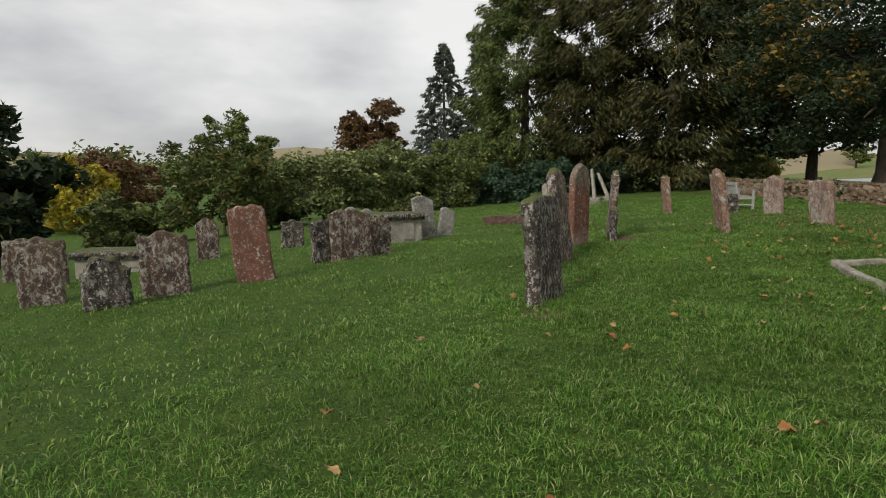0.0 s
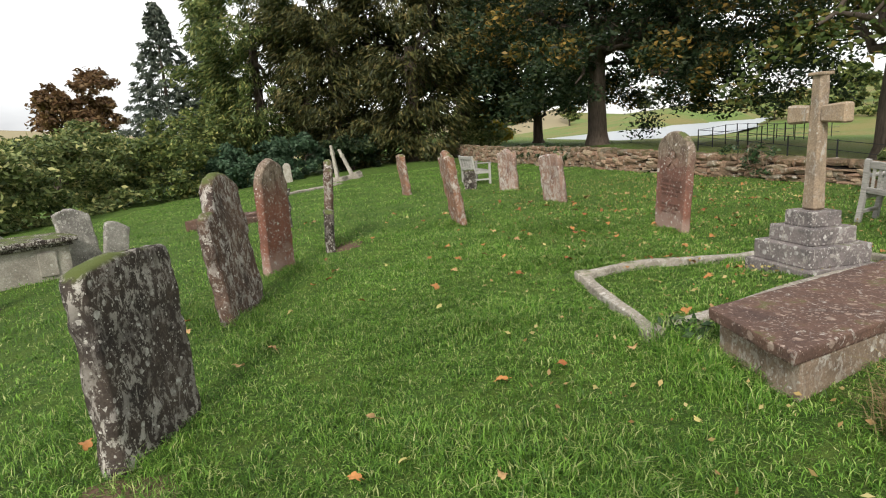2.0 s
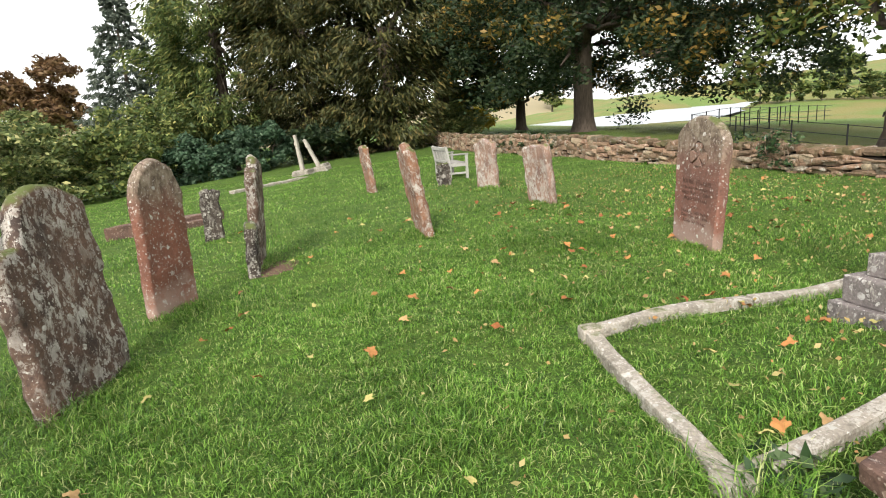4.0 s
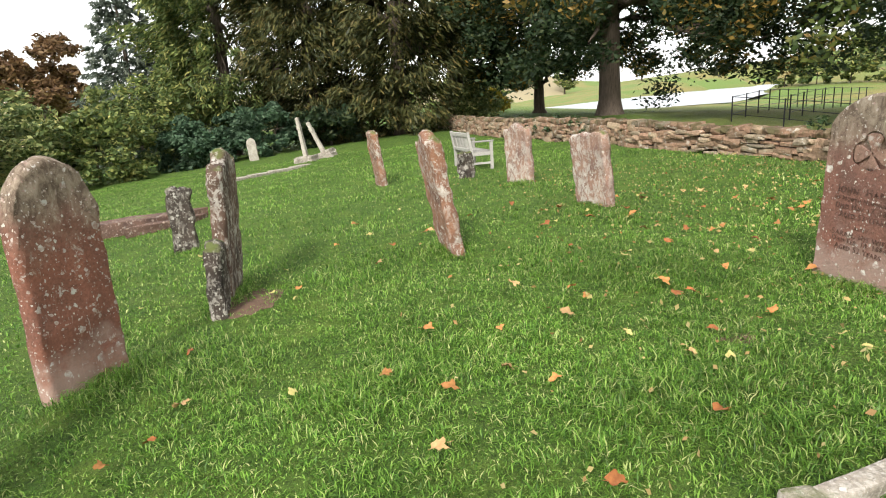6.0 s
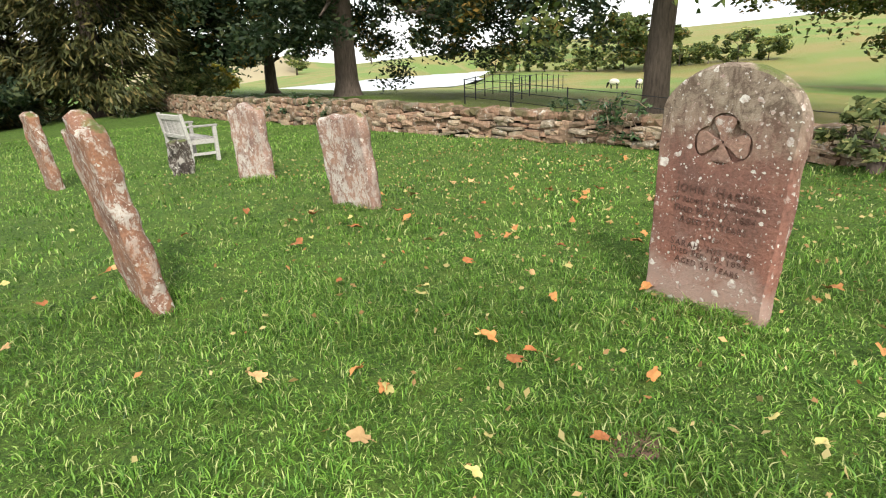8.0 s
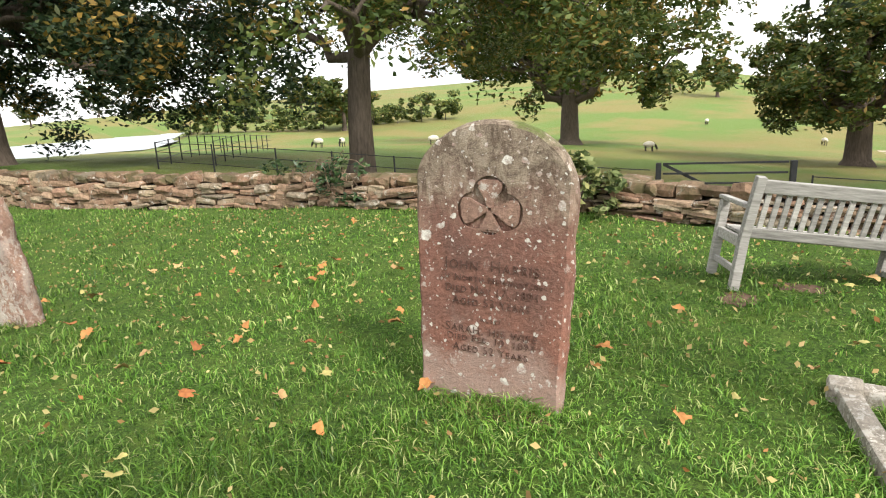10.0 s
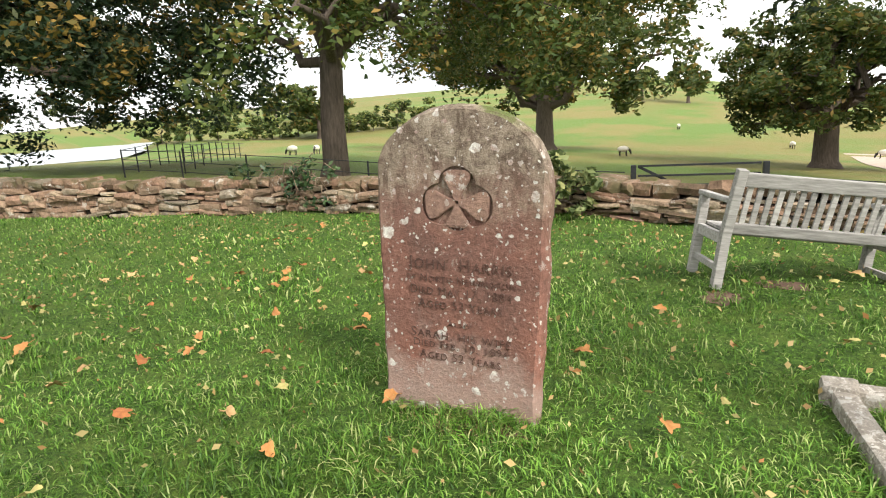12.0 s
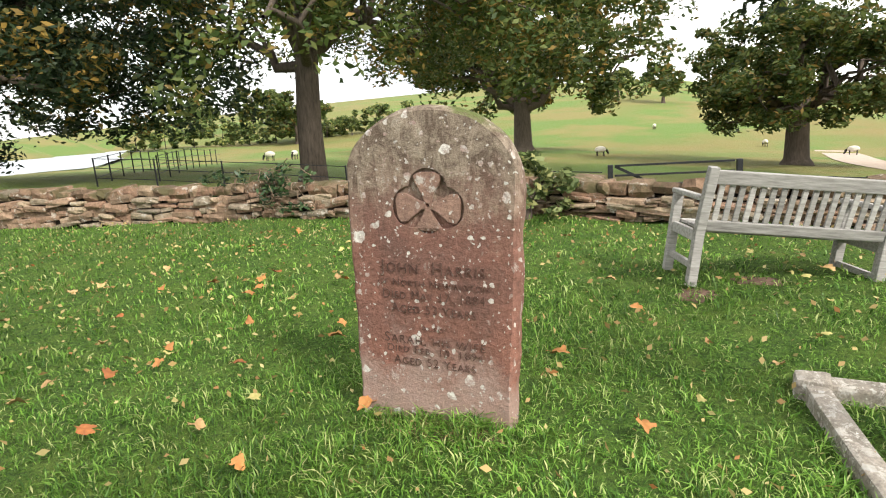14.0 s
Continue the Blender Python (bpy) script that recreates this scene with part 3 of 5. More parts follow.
def trefoil(stone):
    """Lobes sunk into the face, with the four flared arms of a cross left standing in them."""
    cz = 0.862
    cutter = bmesh.new()
    for dx, dz, r in ((0.0, 0.060, 0.084), (-0.070, -0.008, 0.083), (0.070, -0.008, 0.083), (0.0, -0.052, 0.06)):
        bmesh.ops.create_cone(cutter, cap_ends=True, segments=36, radius1=r, radius2=r, depth=0.06, matrix=Matrix.Translation((dx, FY, cz + dz)) @ Matrix.Rotation(radians(90), 4, "X"))
    for v in cutter.verts:
        v.co.y = FY + (0.022 if v.co.y > FY else -0.03)
    me = bpy.data.meshes.new("cutter")
    cutter.to_mesh(me)
    cutter.free()
    tmp = new("tmp_cutter", me)
    tmp.matrix_world = stone.matrix_world
    cut = stone.modifiers.new("sunk_lobes", "BOOLEAN")
    cut.operation, cut.object, cut.solver, cut.use_self = "DIFFERENCE", tmp, "EXACT", True
    bpy.context.view_layer.update()
    done = bpy.data.meshes.new_from_object(stone.evaluated_get(bpy.context.evaluated_depsgraph_get()))
    stone.modifiers.clear()
    bpy.data.objects.remove(tmp)
    if len(done.polygons) > 1000:
        stone.data = done
        done.polygons.foreach_set("use_smooth", [False] * len(done.polygons))
    for ang, far in ((90, 0.128), (-6, 0.136), (186, 0.136), (270, 0.100)):
        bm = bmesh.new()
        pts = ((0.006, 0.012), (0.035, 0.020), (0.062, 0.036), (0.09, 0.054), (far - 0.012, 0.058), (far, 0.034))
        ring = [(r, w2) for r, w2 in pts] + [(r, -w2) for r, w2 in reversed(pts)]
        ca, sa = math.cos(radians(ang)), math.sin(radians(ang))
        lo = [bm.verts.new((r * ca - w2 * sa, FY + 0.024, cz + r * sa + w2 * ca)) for r, w2 in ring]
        face = bm.faces.new(lo)
        ex = bmesh.ops.extrude_face_region(bm, geom=[face])
        bmesh.ops.translate(bm, vec=(0, -0.020, 0), verts=[g for g in ex["geom"] if isinstance(g, bmesh.types.BMVert)])
        bmesh.ops.recalc_face_normals(bm, faces=bm.faces[:])
        bmesh.ops.bevel(bm, geom=bm.edges[:], offset=0.003, segments=2, affect="EDGES")
        part("cross_arm", bm, CARVED_LIGHT, stone)


trefoil(memorial)


# ---------------------------------------------------------------- tombs, kerbs, crosses
def prism(pts, z0, z1, inset=0.0, bevel=0.012, worn=0.006, cuts=3):
    """A block over a plan of corners, weathered."""
    bm = bmesh.new()
    c = Vector((sum(p[0] for p in pts) / len(pts), sum(p[1] for p in pts) / len(pts), 0))
    ring = [bm.verts.new((p[0] + (c.x - p[0]) * inset, p[1] + (c.y - p[1]) * inset, z0)) for p in pts]
    f = bm.faces.new(ring)
    ex = bmesh.ops.extrude_face_region(bm, geom=[f])
    bmesh.ops.translate(bm, vec=(0, 0, z1 - z0), verts=[g for g in ex["geom"] if isinstance(g, bmesh.types.BMVert)])
    bmesh.ops.recalc_face_normals(bm, faces=bm.faces[:])
    bmesh.ops.bevel(bm, geom=bm.edges[:], offset=bevel, segments=2, affect="EDGES", profile=0.6)
    if cuts:
        bmesh.ops.subdivide_edges(bm, edges=[e for e in bm.edges if e.calc_length() > 0.1], cuts=cuts, use_grid_fill=True)
    for v in bm.verts:
        v.co += noise.noise_vector(v.co * 9) * worn
    return bm


def empty(name, x, y, z):
    e = new(name)
    e.matrix_world = pose(x, y, z)
    e.empty_display_size = 0.1
    return e


# ledger tomb
LED = [(2.35, 6.16), (2.38, 5.30), (4.48, 6.24), (4.45, 7.10)]
ledger = empty("ledger_tomb", 2.35, 6.16, 0.55)
tagged(ledger, "low ledger tomb with a broad brown lichen-spotted slab", "tomb")
lq = [(p[0] - 2.35, p[1] - 6.16) for p in LED]
part("slab", prism(lq, 0.215, 0.300, bevel=0.018, worn=0.008, cuts=5), LEDGER_STONE, ledger, "brown slab blotched with pale lichen")
part("plinth", prism([(p[0] * 0.94 + 0.075, p[1] * 0.94 - 0.005) for p in lq], -0.15, 0.212, bevel=0.012, worn=0.008, cuts=4), PLINTH_STONE, ledger, "buff stone sides")

# kerbed grave plot, each kerb stone a piece
plot = empty("grave_kerb", 2.06, 6.42, 0.5)
tagged(plot, "rectangular grave kerb of pale mossy stone round grass", "grave kerb")
PC = [(2.07, 6.45), (2.06, 8.18), (4.82, 8.87), (4.88, 7.45)]
for k in range(4):
    a, b2 = Vector(PC[k]), Vector(PC[(k + 1) % 4])
    d = (b2 - a)
    nseg = 1 if k in (0, 2) else 2
    nrm = Vector((-d.y, d.x)).normalized() * 0.05
    for s0 in range(nseg):
        p, q = a + d * (s0 / nseg), a + d * ((s0 + 1) / nseg)
        e0 = d.normalized() * 0.006
        z = min(gz(*p), gz(*q))
        quad4 = [(p + e0 + nrm), (p + e0 - nrm), (q - e0 - nrm), (q - e0 + nrm)]
        bm = prism([(v.x - 2.06, v.y - 6.42) for v in quad4], -0.2, 0.0, bevel=0.02, worn=0.010, cuts=4)
        for v in bm.verts:
            if v.co.z > -0.1:
                v.co.z += float(ground_z(v.co.x + 2.06, v.co.y + 6.42)) + 0.08 - 0.5
        part("kerb_stone", bm, KERB_STONE, plot)
for p in PC[:3]:
    bm = box_bm(0.15, 0.15, 0.30, (p[0] - 2.06, p[1] - 6.42, gz(*p) - 0.5 - 0.055), 0.03)
    for v in bm.verts:
        v.co += noise.noise_vector(v.co * 9) * 0.008
    part("corner_stone", bm, KERB_STONE, plot)

# the stepped cross
cross = empty("memorial_cross", 4.20, 7.78, 0.62)
cross.matrix_world = pose(4.20, 7.78, 0.62, 0, 0, 10)
tagged(cross, "buff stone memorial cross on three grey lichened steps", "memorial cross")


def square(r):
    return [(-r, -r), (r, -r), (r, r), (-r, r)]


for k, (r, z0, z1) in enumerate(((0.40, -0.2, 0.085), (0.345, 0.085, 0.275), (0.255, 0.275, 0.43), (0.165, 0.43, 0.575))):
    part("plinth" if k == 0 else "step", prism(square(r), z0 + 0.001, z1, bevel=0.014, worn=0.006, cuts=3), STEP_STONE, cross)


def cross_shaft(parent, h, w0, w1, arm, arm_z, arm_t, depth, base_z, material):
    bm = bmesh.new()
    r = bmesh.ops.create_cube(bm, size=1.0)
    for v in r["verts"]:
        wid = w0 if v.co.z < 0 else w1
        v.co = Vector((v.co.x * wid * depth / w0, v.co.y * wid, base_z + (v.co.z + 0.5) * h))
    bmesh.ops.bevel(bm, geom=bm.edges[:], offset=0.022, segments=1, affect="EDGES")
    bmesh.ops.subdivide_edges(bm, edges=[e for e in bm.edges if e.calc_length() > 0.3], cuts=8, use_grid_fill=True)
    for v in bm.verts:
        v.co += noise.noise_vector(v.co * 11) * 0.004
    part("shaft", bm, material, parent)
    for s in (-1, 1):
        bm = bmesh.new()
        q = bmesh.ops.create_cube(bm, size=1.0)
        for v in q["verts"]:
            out = v.co.y * s > 0
            v.co = Vector((v.co.x * depth * 0.82, s * (w1 * 0.5 + 0.001) + s * (arm if out else 0), arm_z + v.co.z * arm_t * (1.12 if out else 0.92)))
        bmesh.ops.bevel(bm, geom=bm.edges[:], offset=0.018, segments=1, affect="EDGES")
        for v in bm.verts:
            v.co += noise.noise_vector(v.co * 11) * 0.003
        part("arm", bm, material, parent)


cross_shaft(cross, 1.27, 0.165, 0.125, 0.265, 1.475, 0.165, 0.135, 0.575, CROSS_STONE)
bm = prism(square(0.075), 1.82, 1.85, bevel=0.008, worn=0.003, cuts=0)
part("cap", bm, CROSS_STONE, cross)

# far small crosses on rubble
for x, y, h, lean, lab in ((-2.95, 28.1, 1.62, -7, "slim pale stone cross on a rubble base"), (-2.35, 28.9, 1.45, -24, "slim pale stone cross leaning far over")):
    fc = empty("stone_cross", x, y, gz(x, y))
    fc.matrix_world = pose(x, y, gz(x, y), 0, lean, -12)
    tagged(fc, lab, "stone cross")
    cross_shaft(fc, h, 0.21, 0.15, 0.03, h * 0.78, 0.16, 0.16, 0.0, PALE_STONE)
    part("base", prism(square(0.36), -0.2, 0.22, bevel=0.05, worn=0.05, cuts=3), KERB_STONE, fc)
# low far kerb lines
far_kerb = empty("grave_kerb", -4.6, 23.6, gz(-4.6, 23.6))
tagged(far_kerb, "low sunken kerb of a distant grave", "grave kerb")
a, b2 = Vector((-4.6, 23.6)), Vector((-2.6, 26.4))
for k in range(4):
    p, q = a.lerp(b2, k / 4), a.lerp(b2, (k + 0.97) / 4)
    nrm = Vector((0.11, -0.08))
    part("kerb_stone", prism([(v.x + 4.6, v.y - 23.6) for v in (p - nrm, q - nrm, q + nrm, p + nrm)], -0.2, 0.1 + 0.02 * k, bevel=0.02, worn=0.015, cuts=2), KERB_STONE, far_kerb)
flat = empty("ledger_stone", -4.0, 17.0, gz(-4, 17))
tagged(flat, "broken brown ledger slabs lying low in the grass", "ledger stone")
part("slab", prism([(-1.1, -0.75), (0.1, -0.35), (0.9, 0.55), (-0.35, 0.2)], -0.2, 0.2, bevel=0.02, worn=0.02, cuts=3), LEDGER_STONE, flat)
part("fragment", prism([(-0.1, -0.75), (0.75, -0.1), (0.95, 0.35), (0.2, -0.3)], -0.2, 0.13, bevel=0.02, worn=0.02, cuts=3), LEDGER_STONE, flat)


def chest_tomb(x, y, rot, sx, sy, h, label):
    e = empty("chest_tomb", x, y, gz(x, y))
    e.matrix_world = pose(x, y, gz(x, y), 0, 0, rot)
    tagged(e, label, "chest tomb")
    part("chest", prism([(-sx / 2, -sy / 2), (sx / 2, -sy / 2), (sx / 2, sy / 2), (-sx / 2, sy / 2)], -0.4, h, bevel=0.015, worn=0.008), PALE_STONE, e)
    part("lid", prism([(-sx / 2 - .12, -sy / 2 - .12), (sx / 2 + .12, -sy / 2 - .12), (sx / 2 + .12, sy / 2 + .12), (-sx / 2 - .12, sy / 2 + .12)], h + 0.03, h + 0.12, bevel=0.03, worn=0.01), DARK_STONE, e, "dark moulded lid")
    part("moulding", prism([(-sx / 2 - .06, -sy / 2 - .06), (sx / 2 + .06, -sy / 2 - .06), (sx / 2 + .06, sy / 2 + .06), (-sx / 2 - .06, sy / 2 + .06)], h - 0.03, h + 0.029, bevel=0.015, worn=0.005), DARK_STONE, e)
    for s in (-1, 1):
        part("panel", prism([(sx * 0.3 * s - 0.13, -sy / 2 - 0.025), (sx * 0.3 * s + 0.13, -sy / 2 - 0.025), (sx * 0.3 * s + 0.13, -sy / 2 + 0.02), (sx * 0.3 * s - 0.13, -sy / 2 + 0.02)], 0.12, h - 0.1, bevel=0.01, worn=0.004, cuts=1), PALE_STONE, e)


chest_tomb(-6.35, 12.0, 42, 1.7, 0.8, 0.62, "pale stone chest tomb with a dark overhanging lid")
chest_tomb(-10.9, 8.6, 25, 1.6, 0.8, 0.34, "low brown chest tomb behind headstones")


# ---------------------------------------------------------------- benches
def bench(length, m, label):
    e = new("garden_bench")
    tagged(e, label, "bench", "wooden garden benches")
    L = length
    # x: forwards from the back legs, y: along, z: up
    for s in (0, 1):
        y = s * L
        bm = box_bm(0.062, 0.062, 0.40, (0, y, 0.19), 0.006)
        box_bm(0.06, 0.062, 0.46, (-0.04, y, 0.585), 0.006, Matrix.Rotation(radians(-10), 4, "Y"), bm)
        part("back_post", bm, WOOD, e)
        part("front_leg", box_bm(0.062, 0.062, 0.585, (0.45, y, 0.285), 0.006), WOOD, e)
        part("armrest", box_bm(0.52, 0.068, 0.036, (0.245, y, 0.597), 0.012), WOOD, e)
        part("side_rail", box_bm(0.40, 0.036, 0.075, (0.225, y, 0.335), 0.005), WOOD, e)
        part("stretcher", box_bm(0.40, 0.034, 0.045, (0.225, y, 0.13), 0.005), WOOD, e)
    tilt = Matrix.Rotation(radians(-10), 4, "Y")
    part("top_rail", box_bm(0.036, L - 0.062, 0.092, (-0.068, L / 2, 0.748), 0.008, tilt), WOOD, e)
    part("lower_back_rail", box_bm(0.036, L - 0.062, 0.07, (-0.012, L / 2, 0.42), 0.006, tilt), WOOD, e)
    count = 17
    for k in range(count):
        y = 0.031 + (L - 0.062) * (k + 0.75) / (count + 0.5)
        part("back_slat", box_bm(0.015, 0.036, 0.262, (-0.036, y, 0.578), 0.003, tilt), WOOD, e)
    for k in range(6):
        part("seat_slat", box_bm(0.058, L - 0.07, 0.022, (0.055 + 0.075 * k, L / 2, 0.383), 0.004), WOOD, e)
    part("front_rail", box_bm(0.03, L - 0.062, 0.07, (0.45, L / 2, 0.335), 0.005), WOOD, e)
    e.matrix_world = m
    return e


bench(1.25, pose(6.60, 8.41, gz(6.2, 8.9) - 0.14, 7.5, 0, 27), "weathered grey slatted teak garden bench standing on grass")
bench(1.22, pose(2.12, 19.0, gz(2.2, 19.5), 0, 0, 12), "weathered grey slatted teak garden bench near the wall")


# ---------------------------------------------------------------- trees
def tube(path, radii, sides=8):
    vs, fs = [], []
    for k, (p, r) in enumerate(zip(path, radii)):
        d = (path[min(k + 1, len(path) - 1)] - path[max(k - 1, 0)]).normalized()
        a = d.orthogonal().normalized()
        b2 = d.cross(a)
        for i in range(sides):
            t = 2 * math.pi * i / sides
            vs.append(p + (a * math.cos(t) + b2 * math.sin(t)) * r)
    for k in range(len(path) - 1):
        for i in range(sides):
            j = (i + 1) % sides
            fs.append([k * sides + i, k * sides + j, (k + 1) * sides + j, (k + 1) * sides + i])
    return vs, fs


def limb_path(p0, p1, rng, bend=0.12, n=6):
    d = p1 - p0
    out = []
    for k in range(n + 1):
        t = k / n
        w = Vector(rng.normal(0, 1, 3)) * d.length * bend * math.sin(t * math.pi) * 0.6
        out.append(p0 + d * t + w + Vector((0, 0, d.length * 0.10 * math.sin(t * math.pi))))
    return out


def leaves(centres, radii, per, size, rng, flat=0.6, droop=0.0, aspect=0.45, spray=0.0):
    """Leaf sprays scattered in clumps, as bent quads; spray: how far they hang outwards and down."""
    c = np.repeat(np.asarray(centres), per, axis=0)
    r = np.repeat(np.asarray(radii), per)
    n = len(c)
    d = rng.normal(0, 1, (n, 3))
    d /= np.linalg.norm(d, axis=1)[:, None]
    rad = r * rng.random(n) ** 0.4
    p = c + d * rad[:, None] * np.array([1, 1, flat])
    p[:, 2] -= droop * rad * rng.random(n)
    u = rng.normal(0, 1, (n, 3)) * np.array([1, 1, 0.6])
    if spray:
        out = c * np.array([1, 1, 0])
        out /= np.linalg.norm(out, axis=1)[:, None] + 1e-6
        u = u * (1 - spray) + (out + np.array([0, 0, -0.75])) * spray * 1.6
    u /= np.linalg.norm(u, axis=1)[:, None]
    v = np.cross(u, rng.normal(0, 1, (n, 3)))
    v /= np.linalg.norm(v, axis=1)[:, None] + 1e-9
    w = np.cross(u, v)
    s = size * (0.55 + 0.9 * rng.random(n))[:, None]
    q = np.stack([p - u * s, p + v * s * aspect + w * s * 0.18, p + u * s, p - v * s * aspect + w * s * 0.18], 1)
    return q.reshape(-1, 3)


def tree(name, x, y, trunk_h, trunk_r, centre, radii, clumps, per, size, material, label, seed, limbs=7, lean=(0, 0), low=-1.0, category="tree", extra=None, base=None, hollow=0.35, clump_r=0.15, off=(0, 0), spray=0.0, pad=4, aspect=0.45):
    """centre: height of the crown's middle above the ground; radii: its half extents; pad: clumps in each bough's mass."""
    rng = np.random.default_rng(seed)
    z0 = gz(x, y) if base is None else base
    e = empty(name, x, y, z0)
    tagged(e, label, category)
    top = Vector((lean[0], lean[1], trunk_h))
    path = [Vector((0, 0, -0.3)), Vector((0, 0, 0.15)), Vector((lean[0] * .15, lean[1] * .2, trunk_h * 0.12)), Vector((lean[0] * .3, lean[1] * .25, trunk_h * 0.35)), Vector((lean[0] * .6, lean[1] * .6, trunk_h * 0.65)), top]
    vs, fs = tube(path, [trunk_r * 1.75, trunk_r * 1.35, trunk_r * 1.08, trunk_r, trunk_r * 0.93, trunk_r * 0.8], 14)
    vs = [v * 1.0 + Vector((v.x, v.y, 0)).normalized() * trunk_r * 0.10 * noise.noise(Vector((v.x * 4, v.y * 4, v.z * 0.8 + seed))) for v in vs]
    put("trunk", mesh_from("trunk", vs, fs, BARK), e)
    rx, ry, rz = radii
    cc = np.array([lean[0] + off[0], lean[1] + off[1], centre])
    pads = max(6, clumps // pad)
    d = rng.normal(0, 1, (pads * 4, 3))
    d /= np.linalg.norm(d, axis=1)[:, None]
    d = d[d[:, 2] > low][:pads]
    rad = hollow + (1 - hollow) * rng.random(len(d)) ** 0.5
    lump = 1 + 0.16 * np.sin(d[:, 0] * 5 + seed) * np.cos(d[:, 1] * 6 + seed * 2) + 0.10 * np.sin(d[:, 2] * 9 + seed)
    mean_r = (rx * ry * rz) ** (1 / 3)
    boughs = cc + d * (rad * lump)[:, None] * np.array([rx, ry, rz]) * 0.93
    cs = np.repeat(boughs, pad, axis=0) + rng.normal(0, 1, (len(d) * pad, 3)) * np.array([0.15 * mean_r, 0.15 * mean_r, 0.08 * mean_r])
    if low > -0.9:
        floor = centre + low * rz - 0.35
        cs[:, 2] = np.where(cs[:, 2] < floor, floor + 0.5 * rng.random(len(cs)), cs[:, 2])
    cr = (0.6 + 0.8 * rng.random(len(cs))) * clump_r * mean_r
    for k in range(limbs):
        target = Vector(boughs[int(k * len(boughs) / limbs)])
        start = top * (0.62 + 0.38 * rng.random())
        lp = limb_path(start, target, rng)
        v2, f2 = tube(lp, [trunk_r * (0.46 * (1 - i / 7) + 0.04) for i in range(7)], 7)
        lv, lf = list(v2), list(f2)
        near = sorted(boughs.tolist(), key=lambda b: (Vector(b) - target).length)[1:5]
        for q, b in enumerate(near):
            s = lp[2 + q % 4]
            lp2 = limb_path(s, s + (Vector(b) - s) * 0.9, rng, 0.14, 4)
            v2, f2 = tube(lp2, [trunk_r * (0.17 * (1 - i / 5) + 0.02) for i in range(5)], 5)
            lf += [[i + len(lv) for i in f] for f in f2]
            lv += v2
        put("limb", mesh_from("limb", lv, lf, BARK), e)
    put("crown", quick_mesh("crown", leaves(cs, cr, per, size, rng, 0.7, 0.3, aspect, spray), 4, material), e)
    # turning leaves on random boughs, their colour lightened as if sunlit
    if extra:
        m2, frac = extra
        pick = np.repeat(rng.random(len(d)) < frac, pad)
        q = leaves(cs[pick] * 1.03 - cc * 0.03, cr[pick] * 0.9, per // 2, size, rng, 0.7, 0.3, aspect, spray)
        put("sunlit_autumn_foliage", quick_mesh("sunlit_autumn_foliage", q, 4, m2), e)
    return e


def spruce(x, y, h, r, label, seed, base=None):
    rng = np.random.default_rng(seed)
    z0 = gz(x, y) if base is None else base
    e = empty("spruce_tree", x, y, z0)
    tagged(e, label, "conifer")
    vs, fs = tube([Vector((0, 0, -0.3)), Vector((0, 0, h * 0.5)), Vector((0, 0, h * 0.98))], [0.3, 0.16, 0.02], 8)
    put("trunk", mesh_from("trunk", vs, fs, BARK), e)
    cs, cr = [], []
    for k in range(46):
        t = k / 46
        z = h * (0.08 + 0.9 * t)
        rr = r * (1 - t) ** 0.85 + 0.12
        for j in range(max(4, int(11 * (1 - t)))):
            a = 2 * math.pi * (j + rng.random()) / max(4, int(11 * (1 - t)))
            for f in (0.45, 0.9):
                w = rr * f * (0.75 + 0.45 * rng.random())
                cs.append((w * math.cos(a), w * math.sin(a), z - 0.32 * w + 0.1 * rng.random()))
                cr.append(0.16 + 0.22 * rr * 0.5)
    put("crown", quick_mesh("crown", leaves(cs, cr, 26, 0.24, rng, 0.35, 0.6, 0.3, 0.45), 4, SPRUCE_LEAF), e)


def shrub(x, y, rx, ry, h, material, label, seed, base=None, clumps=84, per=110, size=0.115, name="shrub", extra=None):
    return tree(name, x, y, h * 0.35, 0.06, h * 0.46, (rx, ry, h * 0.56), clumps, per, size, material, label, seed, limbs=4, low=-0.75, category="shrub", base=base, extra=extra, hollow=0.4, clump_r=0.22, pad=2)


# dark evergreens at the end of the yard
tree("conifer_tree", -9.4, 42, 9, 0.3, 7.4, (3.9, 3.9, 8.2), 330, 150, 0.19, OLIVE_LEAF, "broad olive-green evergreen reaching to the ground", 101, limbs=6, low=-0.98, hollow=0.5, spray=0.5, aspect=0.2, pad=3)
tree("conifer_tree", -4.4, 41, 9, 0.3, 7.6, (4.2, 4.2, 8.6), 330, 150, 0.19, YEW_LEAF, "brownish-green old yew with drooping sprays", 102, limbs=6, low=-0.97, hollow=0.5, spray=0.55, aspect=0.2, pad=3)
tree("yew_tree", 0.6, 40, 7, 0.4, 7.8, (5.0, 5.0, 8.2), 360, 150, 0.20, YEW_LEAF, "tall dark brown-green yew shading the yard's end", 103, limbs=7, low=-0.97, hollow=0.45, spray=0.55, aspect=0.2, pad=3)
tree("yew_tree", 4.3, 46, 7, 0.5, 9.0, (4.4, 4.4, 7.6), 170, 110, 0.23, DARK_LEAF, "dark yew with a heavy crown behind the wall", 104, limbs=7, low=-0.9, hollow=0.45, spray=0.4)
tree("lime_tree", 9.6, 45, 2.2, 0.35, 5.6, (4.2, 4.2, 4.6), 140, 110, 0.18, DARK_LEAF, "dark round-headed tree with several stems", 105, limbs=7, low=-0.85)
